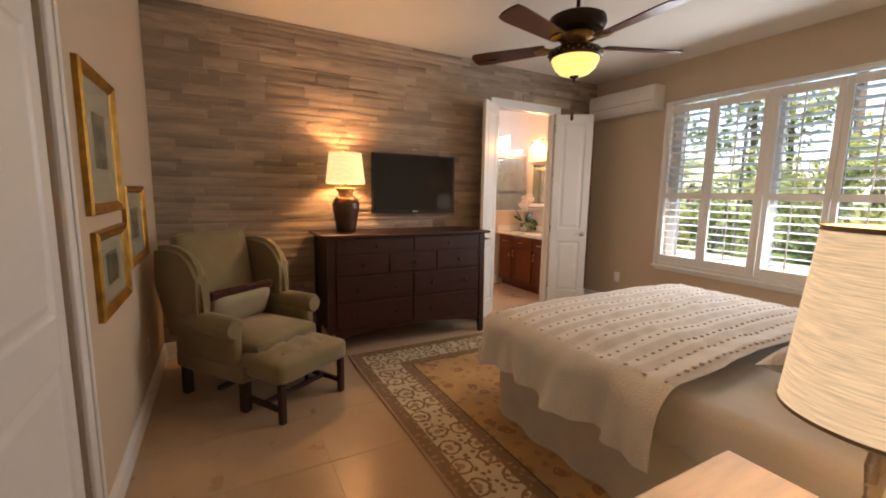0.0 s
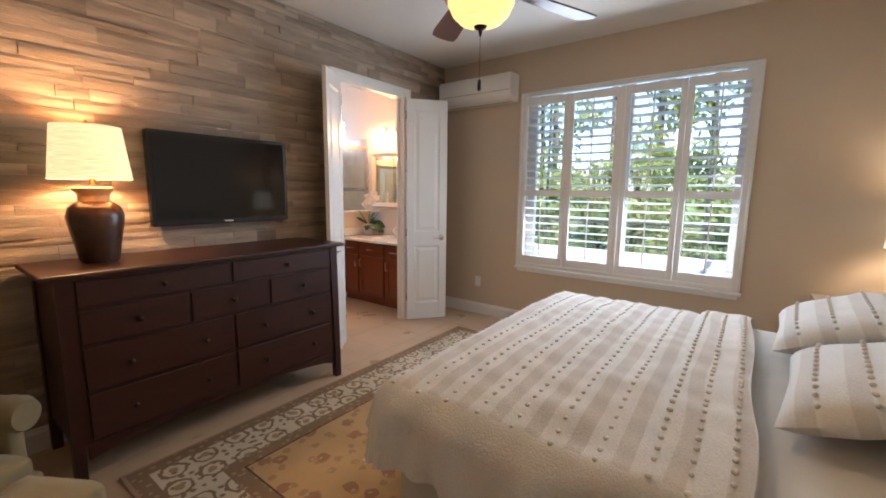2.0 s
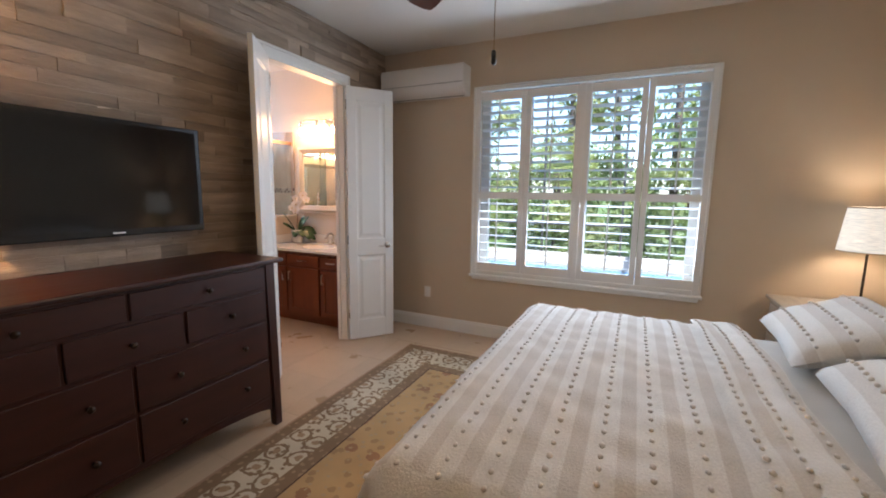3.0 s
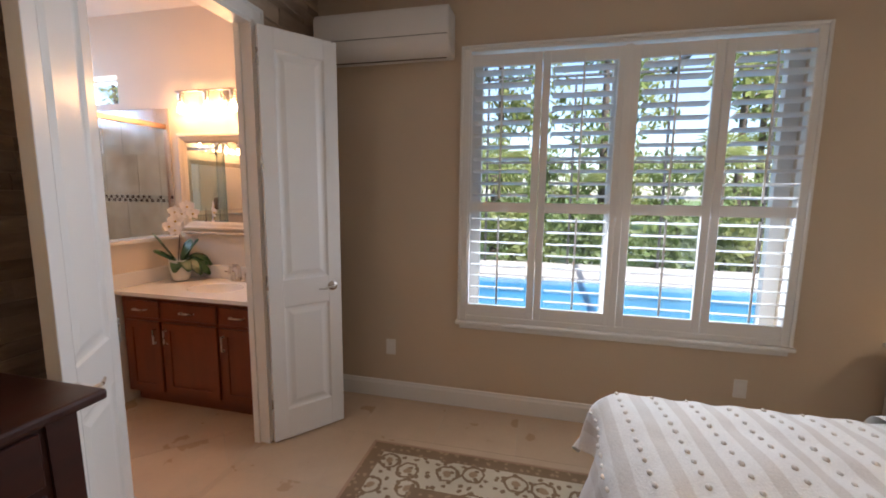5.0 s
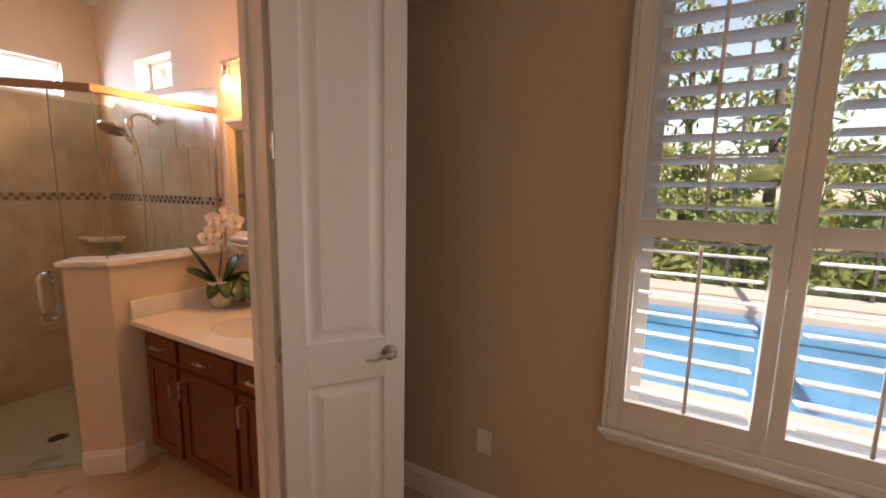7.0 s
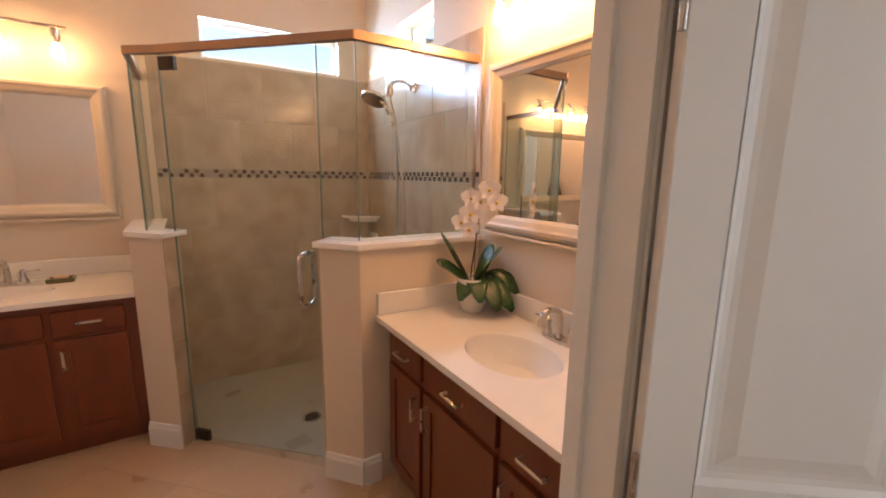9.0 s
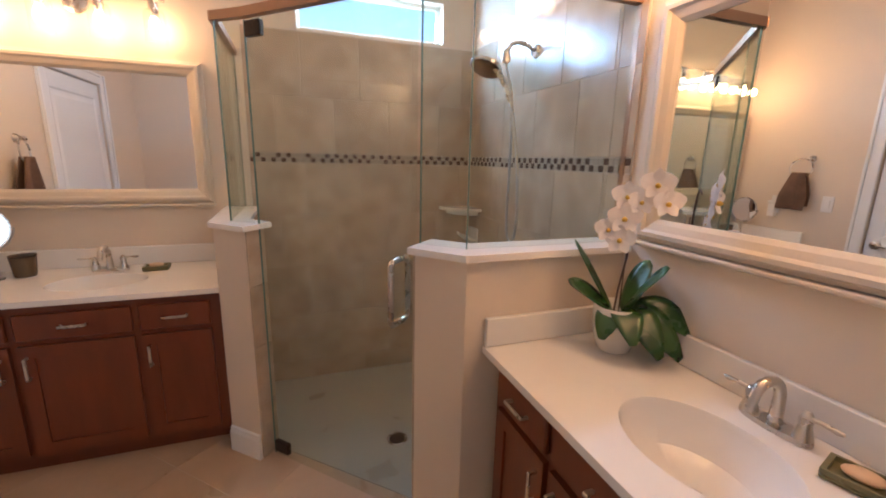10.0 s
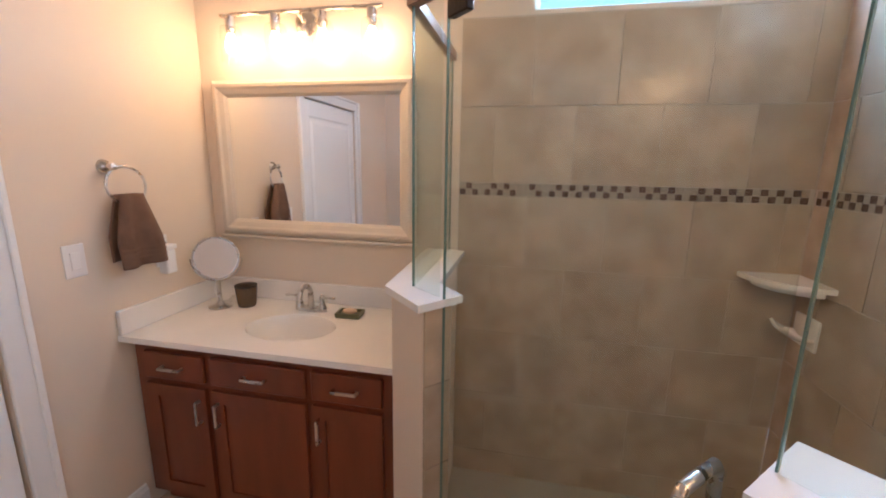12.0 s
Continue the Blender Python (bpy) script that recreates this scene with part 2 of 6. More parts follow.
SHTILE = material("taupe_shower_tile", (0.55, 0.44, 0.32), 0.22, vary=0.08, scale=6.5, fine=14, bump=0.0, random_amount=0.08, second=(0.38, 0.295, 0.205), spread=0.6)
SHFLOOR = material("pale_shower_floor", (0.46, 0.42, 0.33), 0.3, vary=0.05, scale=4, fine=60)
MOSA = material("dark_brown_mosaic", (0.13, 0.08, 0.055), 0.2, vary=0.15, random_amount=0.5)
MOSB = material("pale_mosaic", (0.45, 0.38, 0.29), 0.25, vary=0.1, random_amount=0.3)
PORC = material("white_porcelain", (0.80, 0.77, 0.71), 0.10, vary=0.02, bump=0)
FRAMEPAINT = material("cream_mirror_frame", (0.64, 0.55, 0.43), 0.4, vary=0.04, scale=5, fine=90)
TOWEL = material("brown_terry_towel", (0.23, 0.13, 0.08), 0.95, vary=0.2, scale=8, fine=320, bump=0.6)
LEAF = material("orchid_leaf", (0.035, 0.095, 0.022), 0.28, vary=0.2, scale=9, fine=40, second=(0.015, 0.05, 0.012))
PETAL = material("white_orchid_petal", (0.82, 0.78, 0.76), 0.6, vary=0.05, scale=20, fine=80)
YELLOW = material("yellow_orchid_lip", (0.55, 0.36, 0.05), 0.6)
STEM = material("brown_orchid_stem", (0.07, 0.035, 0.025), 0.6)
SOAPDISH = material("olive_soap_dish", (0.20, 0.185, 0.085), 0.45, vary=0.12)
SOAP = material("peach_soap", (0.68, 0.47, 0.29), 0.5, vary=0.04)
AMBERJAR = material("brown_candle_glass", (0.12, 0.075, 0.04), 0.15, vary=0.1)
PLASTIC = material("white_plastic", (0.78, 0.76, 0.73), 0.4, vary=0.02, bump=0)
MIRROR = material("mirror_silver", (0.88, 0.88, 0.86), 0.01, metal=1.0, vary=0.0, bump=0)
GLASS = glass_material("clear_shower_glass", (0.93, 0.965, 0.94))
PANE = glass_material("window_glass", (0.95, 0.98, 0.98))
EDGE = material("green_glass_edge", (0.14, 0.22, 0.19), 0.15, vary=0.1, bump=0)
BULBGLASS = glass_material("clear_lamp_glass", (0.98, 0.96, 0.93))
FILAMENT = lit_material("lit_bulb", (1.0, 0.70, 0.38), 10)
# glow of shades and bowl is emission, standing in for bulb light behind them
LAMPSHADE = shade_material("ivory_lamp_shade", (1.0, 0.70, 0.34), 0.37)
LINENSHADE = shade_material("woven_linen_shade", (0.88, 0.70, 0.45), 0.24, 320)
LINENPALE = shade_material("pale_linen_shade", (0.86, 0.78, 0.62), 0.28, 200)
AMBERBOWL = shade_material("amber_glass_bowl", (1.0, 0.66, 0.20), 0.5, 20)
POOL = material("pool_water", (0.035, 0.20, 0.38), 0.06, vary=0.15, scale=0.8, fine=6, bump=0.25)
DECK = material("pale_pool_deck", (0.33, 0.30, 0.265), 0.8, vary=0.06, scale=2, fine=60)
LAWN = material("lawn", (0.11, 0.17, 0.035), 0.9, vary=0.25, scale=1.5, fine=20, bump=0.4)
FOLIAGE = material("shrub_leaves", (0.25, 0.31, 0.11), 0.5, vary=0.25, scale=1.2, fine=5, second=(0.16, 0.21, 0.08))
PALELEAF = material("palm_leaves", (0.33, 0.34, 0.12), 0.5, vary=0.25, scale=1.2, fine=5, second=(0.20, 0.25, 0.09))
BARK = material("bark", (0.12, 0.09, 0.07), 0.9, vary=0.25, scale=8, fine=40, bump=0.6)
for leafy in (FOLIAGE, PALELEAF):
    lt = leafy.node_tree
    tl = lt.nodes.new("ShaderNodeBsdfTranslucent")
    lt.links.new(lt.nodes["Principled BSDF"].inputs["Base Color"].links[0].from_socket, tl.inputs[0])
    mx = lt.nodes.new("ShaderNodeMixShader")
    mx.inputs[0].default_value = 0.6
    lt.links.new(lt.nodes["Principled BSDF"].outputs[0], mx.inputs[1])
    lt.links.new(tl.outputs[0], mx.inputs[2])
    lt.links.new(mx.outputs[0], lt.nodes["Material Output"].inputs[0])
SHGROUT = material("pale_shower_grout", (0.52, 0.44, 0.34), 0.9, vary=0.06, fine=200)
CAGE = material("bronze_cage_frame", (0.05, 0.045, 0.04), 0.5)


def rug_material():
    m = bpy.data.materials.new("oriental_rug_wool")
    m.use_nodes = True
    t = m.node_tree
    N, K = t.nodes.new, t.links.new
    bs = t.nodes["Principled BSDF"]
    bs.inputs["Roughness"].default_value = 0.95

    def math_node(op, a, b=0.0, c=0.0):
        n = N("ShaderNodeMath")
        n.operation = op
        for k, v in enumerate((a, b, c)):
            if isinstance(v, (int, float)):
                n.inputs[k].default_value = v
            else:
                K(v, n.inputs[k])
        return n.outputs[0]

    def mix(f, a, b):
        n = N("ShaderNodeMix")
        n.data_type = "RGBA"
        for v, k in ((f, 0), (a, 6), (b, 7)):
            if isinstance(v, tuple):
                n.inputs[k].default_value = (*v, 1)
            else:
                K(v, n.inputs[k])
        return n.outputs[2]

    tc, sp = N("ShaderNodeTexCoord"), N("ShaderNodeSeparateXYZ")
    K(tc.outputs["Object"], sp.inputs[0])
    x, y = sp.outputs[0], sp.outputs[1]
    ex = math_node("SUBTRACT", RUGX / 2, math_node("ABSOLUTE", x))
    ey = math_node("SUBTRACT", RUGY / 2, math_node("ABSOLUTE", y))
    d = math_node("MINIMUM", ex, ey)

    def motif(scale, size, soft, seed, rnd_amount=0.35):
        v = N("ShaderNodeTexVoronoi")
        v.voronoi_dimensions = "2D"
        v.inputs["Scale"].default_value, v.inputs["Randomness"].default_value = scale, rnd_amount
        off = N("ShaderNodeVectorMath")
        off.operation = "ADD"
        K(tc.outputs["Object"], off.inputs[0])
        off.inputs[1].default_value = (seed, seed * 0.7, 0)
        nz = N("ShaderNodeTexNoise")
        nz.inputs["Scale"].default_value = 22
        K(tc.outputs["Object"], nz.inputs["Vector"])
        add = N("ShaderNodeVectorMath")
        add.operation = "MULTIPLY_ADD"
        K(nz.outputs["Color"], add.inputs[0])
        add.inputs[1].default_value = (0.035, 0.035, 0)
        K(off.outputs[0], add.inputs[2])
        K(add.outputs[0], v.inputs["Vector"])
        return v.outputs["Distance"]

    big, small = motif(5.6, 0, 0, 0.3), motif(17, 0, 0, 3.1, 0.8)
    petals = math_node("GREATER_THAN", math_node("ABSOLUTE", math_node("SUBTRACT", big, 0.33)), 0.045)
    core = math_node("LESS_THAN", big, 0.13)
    specks = math_node("LESS_THAN", small, 0.22)
    cream, tan, brown, gold, dark = (0.54, 0.45, 0.315), (0.33, 0.215, 0.12), (0.22, 0.135, 0.07), (0.45, 0.28, 0.12), (0.085, 0.045, 0.025)
    border = mix(petals, brown, cream)
    border = mix(specks, border, brown)
    border = mix(core, border, tan)
    fieldspot = math_node("LESS_THAN", motif(4.2, 0, 0, 5.0, 0.9), 0.16)
    field = mix(math_node("LESS_THAN", motif(9.0, 0, 0, 8.0, 0.9), 0.2), gold, (0.34, 0.205, 0.09))
    field = mix(fieldspot, field, (0.30, 0.15, 0.07))
    field = mix(math_node("LESS_THAN", motif(14, 0, 0, 9.0, 1.0), 0.14), field, (0.40, 0.28, 0.15))
    thin = mix(math_node("LESS_THAN", small, 0.2), brown, tan)
    c = mix(math_node("GREATER_THAN", d, 0.02), (0.36, 0.22, 0.14), thin)
    c = mix(math_node("GREATER_THAN", d, 0.10), c, border)
    c = mix(math_node("GREATER_THAN", d, 0.345), c, thin)
    c = mix(math_node("GREATER_THAN", d, 0.43), c, dark)
    c = mix(math_node("GREATER_THAN", d, 0.44), c, field)
    wear = N("ShaderNodeTexNoise")
    wear.inputs["Scale"].default_value, wear.inputs["Detail"].default_value = 3.0, 6
    K(tc.outputs["Object"], wear.inputs["Vector"])
    hs = N("ShaderNodeHueSaturation")
    K(c, hs.inputs["Color"])
    K(math_node("MULTIPLY_ADD", wear.outputs["Fac"], 0.7, 0.65), hs.inputs["Value"])
    K(hs.outputs[0], bs.inputs["Base Color"])
    pile = N("ShaderNodeTexNoise")
    pile.inputs["Scale"].default_value = 400
    K(tc.outputs["Object"], pile.inputs["Vector"])
    b = N("ShaderNodeBump")
    b.inputs["Strength"].default_value = 0.3
    K(pile.outputs["Fac"], b.inputs["Height"])
    K(b.outputs[0], bs.inputs["Normal"])
    return m


def stripe_material(name, axis, period, phase, tan=(0.67, 0.61, 0.53), white=(0.79, 0.75, 0.68)):
    """Woven cotton with taupe stripes across the cloth."""
    m = bpy.data.materials.new(name)
    m.use_nodes = True
    t = m.node_tree
    N, K = t.nodes.new, t.links.new
    bs = t.nodes["Principled BSDF"]
    bs.inputs["Roughness"].default_value = 0.9
    bs.inputs["Sheen Weight"].default_value = 0.2
    uv = N("ShaderNodeUVMap")
    sp = N("ShaderNodeSeparateXYZ")
    K(uv.outputs[0], sp.inputs[0])
    f = N("ShaderNodeMath")
    f.operation = "MULTIPLY_ADD"
    K(sp.outputs[axis], f.inputs[0])
    f.inputs[1].default_value, f.inputs[2].default_value = 1 / period, phase
    fr = N("ShaderNodeMath")
    fr.operation = "FRACT"
    K(f.outputs[0], fr.inputs[0])
    pp = N("ShaderNodeMath")
    pp.operation = "PINGPONG"
    K(fr.outputs[0], pp.inputs[0])
    pp.inputs[1].default_value = 0.5
    ab = N("ShaderNodeMath")
    ab.operation = "ABSOLUTE"
    K(sp.outputs[1 - axis], ab.inputs[0])
    gt = N("ShaderNodeMath")
    gt.operation = "GREATER_THAN"
    K(ab.outputs[0], gt.inputs[0])
    gt.inputs[1].default_value = 1.0
    plain = N("ShaderNodeMath")
    plain.operation = "ADD"
    K(pp.outputs[0], plain.inputs[0])
    K(gt.outputs[0], plain.inputs[1])
    r = N("ShaderNodeValToRGB")
    r.color_ramp.elements[0].position, r.color_ramp.elements[1].position = 0.17, 0.20
    r.color_ramp.elements[0].color, r.color_ramp.elements[1].color = (*tan, 1), (*white, 1)
    K(plain.outputs[0], r.inputs[0])
    w = N("ShaderNodeTexNoise")
    w.inputs["Scale"].default_value, w.inputs["Detail"].default_value = 120, 4
    tc = N("ShaderNodeTexCoord")
    K(tc.outputs["Object"], w.inputs["Vector"])
    hs = N("ShaderNodeHueSaturation")
    K(r.outputs[0], hs.inputs["Color"])
    v = N("ShaderNodeMath")
    v.operation = "MULTIPLY_ADD"
    K(w.outputs["Fac"], v.inputs[0])
    v.inputs[1].default_value, v.inputs[2].default_value = 0.25, 0.87
    K(v.outputs[0], hs.inputs["Value"])
    K(hs.outputs[0], bs.inputs["Base Color"])
    b = N("ShaderNodeBump")
    b.inputs["Strength"].default_value, b.inputs["Distance"].default_value = 0.25, 0.01
    K(w.outputs["Fac"], b.inputs["Height"])
    K(b.outputs[0], bs.inputs["Normal"])
    return m


RUGX, RUGY = 3.04, 2.75
RUG = rug_material()
DUVET = stripe_material("striped_duvet_cotton", 1, 0.14, 0.0)
SHAM = stripe_material("striped_sham_cotton", 1, 0.14, 0.25)

# ---- structure ----
CEIL_Z = 2.93
SY = 4.25      # face of the stone wall
WX = 4.67      # face of the window wall
LX = -0.34     # face of the picture wall
BX0, BX1, BY0, BY1 = 1.87, 4.63, 4.325, 7.08


def wall(name, boxes, mat_, label):
    bm = bmesh.new()
    for b in boxes:
        box(bm, *b)
    return solid(name, bm, mat_, label, "wall", kind="structure")


# window opening y 1.20..3.17, z 0.68..2.47
wall("wall_east", [(WX, -1.2, 0, 4.85, 1.20, CEIL_Z), (WX, 3.17, 0, 4.85, 4.31, CEIL_Z), (WX, 1.20, 0, 4.85, 3.17, 0.68), (WX, 1.20, 2.52, 4.85, 3.17, CEIL_Z)], PAINT, "beige painted bedroom wall around the shuttered window")
wall("wall_west", [(LX - 0.12, -1.2, 0, LX, 1.25, CEIL_Z), (LX - 0.12, 1.25, 2.06, LX, 2.03, CEIL_Z), (LX - 0.12, 2.03, 0, LX, 4.31, CEIL_Z), (LX - 0.12, 1.25, 0, LX - 0.06, 2.03, 2.06)], PAINT, "beige painted bedroom wall with framed pictures")
wall("wall_south", [(0.62, -0.12, 0, WX, 0.0, CEIL_Z), (LX, -1.2, 0, 0.62, -1.08, CEIL_Z), (0.62, -1.2, 0, 0.74, -0.12, CEIL_Z)], PAINT, "beige painted wall behind the bed")
# partition with the double doorway x 3.02..3.93
DX0, DX1, DZ = 3.02, 3.93, 2.47
wall("wall_north", [(LX, SY + 0.012, 0, DX0, BY0, CEIL_Z), (DX1, SY + 0.012, 0, WX, BY0, CEIL_Z), (DX0, SY + 0.012, DZ, DX1, BY0, CEIL_Z)], BATHPAINT, "wall between bedroom and bathroom carrying the stone cladding")
wall("wall_bath_east", [(BX1, BY0, 0, 4.85, 6.06, CEIL_Z), (BX1, 6.54, 0, 4.85, 7.2, CEIL_Z), (BX1, 6.06, 0, 4.85, 6.54, 2.25), (BX1, 6.06, 2.47, 4.85, 6.54, CEIL_Z)], BATHPAINT, "cream painted bathroom wall with a small transom window")
wall("wall_bath_north", [(BX0 - 0.12, BY1, 0, 3.50, 7.22, CEIL_Z), (4.40, BY1, 0, BX1, 7.22, CEIL_Z), (3.50, BY1, 0, 4.40, 7.22, 2.22), (3.50, BY1, 2.46, 4.40, 7.22, CEIL_Z)], BATHPAINT, "cream painted bathroom wall with a high window")
wall("wall_bath_west", [(BX0 - 0.12, BY0, 0, BX0, 5.2, CEIL_Z), (BX0 - 0.12, 6.10, 0, BX0, BY1, CEIL_Z), (BX0 - 0.12, 5.2, 2.06, BX0, 6.10, CEIL_Z), (BX0 - 0.12, 5.2, 0, BX0 - 0.05, 6.10, 2.06)], BATHPAINT, "cream painted bathroom wall with a towel ring")
solid("ceiling", B(LX - 0.12, -1.2, CEIL_Z, 4.85, 7.22, CEIL_Z + 0.1), CEIL, "flat white painted ceiling", "ceiling", kind="structure")
floor = solid("floor", B(LX - 0.12, -1.2, -0.12, 4.85, 7.22, -0.0012), GROUT, "beige stone tile floor with sandy grout", "floor", kind="structure")


def skirting(name, pts, closed=False):
    """A baseboard along points, its face towards the left of the way."""
    bm = bmesh.new()
    for (xa, ya), (xb, yb) in zip(pts, pts[1:]):
        d = Vector((xb - xa, yb - ya, 0)).normalized()
        n = Vector((-d.y, d.x, 0))
        prof = [(0.0, 0.0), (0.016, 0.0), (0.016, 0.105), (0.010, 0.118), (0.008, 0.130), (0.0, 0.135)]
        e = []
        for px, py in ((xa, ya), (xb, yb)):
            e.append([bm.verts.new((px + n.x * o, py + n.y * o, z)) for o, z in prof])
        for k in range(len(prof)):
            q = (k + 1) % len(prof)
            bm.faces.new((e[0][k], e[1][k], e[1][q], e[0][q]))
        bm.faces.new(e[0])
        bm.faces.new(e[1])
    return solid(name, bm, WHITE, "white painted moulded baseboard", "baseboard", kind="structure")


skirting("baseboard_east", [(WX, 0.0), (WX, SY)])
skirting("baseboard_west", [(LX, SY), (LX, 2.13)])
skirting("baseboard_north", [(WX, SY), (4.03, SY)])
skirting("baseboard_north_left", [(2.92, SY), (LX, SY)])
skirting("baseboard_bath_west", [(BX0, 6.50), (BX0, 6.185)])
skirting("baseboard_pony", [(4.06, 5.565), (3.975, 5.565), (3.84, 5.72)])
skirting("baseboard_stub", [(3.225, 6.325), (3.08, 6.46)])


# doorway lining and casing
def casing(name, y, out, x0, x1, z1):
    bm = bmesh.new()
    w = 0.085
    for a, b, c, d in ((x0 - w, 0, x0 - 0.006, z1 + w), (x1 + 0.006, 0, x1 + w, z1 + w), (x0 - 0.006, z1 + 0.006, x1 + 0.006, z1 + w)):
        box(bm, a, y, b, c, y + out * 0.018, d, 0.004)
    for a, b, c, d in ((x0 - w, 0, x0 - w + 0.022, z1 + w), (x1 + w - 0.022, 0, x1 + w, z1 + w), (x0 - w + 0.022, z1 + w - 0.022, x1 + w - 0.022, z1 + w)):
        box(bm, a, y + out * 0.016, b, c, y + out * 0.028, d, 0.004)
    return solid(name, bm, WHITE, "white painted door casing", "trim", kind="structure")


casing("trim_bedroom_side", SY - 0.002, -1, DX0, DX1, DZ)
casing("trim_bath_side", BY0 + 0.001, 1, DX0, DX1, DZ)
bm = bmesh.new()
box(bm, DX0 - 0.006, SY - 0.016, 0, DX0 + 0.014, BY0 + 0.016, DZ)
box(bm, DX1 - 0.014, SY - 0.016, 0, DX1 + 0.006, BY0 + 0.016, DZ)
box(bm, DX0 + 0.014, SY - 0.016, DZ - 0.014, DX1 - 0.014, BY0 + 0.016, DZ + 0.006)
box(bm, DX0 + 0.014, SY + 0.05, 0, DX0 + 0.026, SY + 0.085, DZ - 0.014)
box(bm, DX1 - 0.026, SY + 0.05, 0, DX1 - 0.014, SY + 0.085, DZ - 0.014)
solid("trim_door_lining", bm, WHITE, "white painted doorway lining with stops", "trim", kind="structure")


def door_leaf(name, hinge, rz, width, height, side, label, hinges=True, lever=True):
    """A two-panel door; it runs from its hinge along local x."""
    d = thing(name, hinge, rz, label, "door", kind="structure")
    th, st = 0.034, 0.085
    z = [0.012, 0.20, 0.86, 1.02, height - 0.115, height]
    part("stile", B(0, -th / 2, z[0], st, th / 2, z[5], 0.002), WHITE, d)
    part("stile", B(width - st, -th / 2, z[0], width, th / 2, z[5], 0.002), WHITE, d)
    for a, b in ((z[0], z[1]), (z[2], z[3]), (z[4], z[5])):
        part("rail", B(st, -th / 2, a, width - st, th / 2, b), WHITE, d)
    for a, b in ((z[1], z[2]), (z[3], z[4])):
        bm = bmesh.new()
        for s in (1, -1):
            flat_ring(bm, "y", 0, s * th / 2, st, a, width - st, b, 0, [(0.0, 1.0), (0.010, 0.55), (0.020, 0.45), (0.030, 0.5), (0.055, 0.9), (0.060, 0.9)])
            x0, x1, z0, z1 = st + 0.06, width - st - 0.06, a + 0.06, b - 0.06
            q = s * th / 2 * 0.9
            bm.faces.new([bm.verts.new(p) for p in ((x0, q, z0), (x1, q, z0), (x1, q, z1), (x0, q, z1))])
        part("door_panel", bm, WHITE, d)
    if lever:
        for s in (1, -1):
            h = part("door_handle", L([(0, 0), (0.032, 0), (0.032, 0.006), (0.014, 0.012), (0.011, 0.045), (0, 0.047)], 20, Matrix.Translation((width - 0.06, s * th / 2, 0.955)) @ Matrix.Rotation(radians(-90 * s), 4, "X")), NICKEL, d, "brushed nickel lever handle", 40)
            part("lever", T([(width - 0.06, s * (th / 2 + 0.04), 0.957), (width - 0.09, s * (th / 2 + 0.045), 0.958), (width - 0.13, s * (th / 2 + 0.043), 0.948), (width - 0.165, s * (th / 2 + 0.04), 0.952)], [0.009, 0.008, 0.006, 0.005]), NICKEL, h, "", 60)
    if hinges:
        for hz in (0.28, 1.02, 1.72, 2.28):
            part("hinge", T([(-0.006, side * th / 2, hz - 0.045), (-0.006, side * th / 2, hz + 0.045)], 0.006), NICKEL, d, "brushed nickel hinge", 60)
    return d


door_leaf("door_1", (3.925, SY - 0.042, 0), -38.0, 0.455, 2.45, -1, "white two-panel double door leaf standing open")
door_leaf("door_2", (3.025, SY - 0.042, 0), 180 + 36.5, 0.455, 2.45, 1, "white two-panel double door leaf folded back near dresser")
door_leaf("door_3", (LX - 0.03, 1.26, 0), 90, 0.76, 2.05, -1, "white closed door in the picture wall", hinges=False, lever=False)
door_leaf("door_4", (BX0 - 0.025, 5.21, 0), 90, 0.88, 2.05, -1, "white closed panel door beside the towel ring", hinges=False)
for nm, x, o, y0, y1 in (("trim_west_door", LX, 1, 1.25, 2.03), ("trim_bath_door", BX0, 1, 5.2, 6.10)):
    bm = bmesh.new()
    w, z1 = 0.085, 2.06
    for a, b, c, d in ((y0 - w, 0, y0, z1 + w), (y1, 0, y1 + w, z1 + w), (y0, z1, y1, z1 + w)):
        box(bm, x, a, b, x + o * 0.018, c, d, 0.004)
    for a, b, c, d in ((y0 - w, 0, y0 - w + 0.022, z1 + w), (y1 + w - 0.022, 0, y1 + w, z1 + w), (y0, z1 + w - 0.022, y1, z1 + w)):
        box(bm, x + o * 0.016, a, b, x + o * 0.028, c, d, 0.004)
    solid(nm, bm, WHITE, "white painted door casing", "trim", kind="structure")

# ---- shuttered window ----
win = thing("window_1", (WX, 2.185, 0), 0, "white plantation shutter window in four louvred panels", "window", kind="structure")
WY0, WY1, WZ0, WZ1 = 1.185 - 2.185, 3.19 - 2.185, 0.665, 2.485
bm = bmesh.new()
for a, b, c, d in ((WY0, WZ0, WY0 + 0.045, WZ1), (WY1 - 0.045, WZ0, WY1, WZ1), (WY0 + 0.045, WZ1 - 0.022, WY1 - 0.045, WZ1), (WY0 + 0.045, WZ0, WY1 - 0.045, WZ0 + 0.04)):
    box(bm, -0.035, a, b, 0.03, c, d, 0.004)
box(bm, -0.045, WY0 - 0.018, WZ0, -0.002, WY0, WZ1 + 0.018, 0.004)
box(bm, -0.045, WY1, WZ0, -0.002, WY1 + 0.018, WZ1 + 0.018, 0.004)
box(bm, -0.045, WY0, WZ1, -0.002, WY1, WZ1 + 0.018, 0.004)
part("window_frame", bm, WHITE, win)
bm = box(bmesh.new(), -0.06, WY0 - 0.03, WZ0 - 0.028, -0.001, WY1 + 0.03, WZ0 - 0.001, 0.006)
box(bm, -0.03, WY0 - 0.005, WZ0 - 0.062, -0.001, WY1 + 0.005, WZ0 - 0.028, 0.005)
part("window_sill", bm, WHITE, win)
louver_bm = bmesh.new()
lw = 0.362
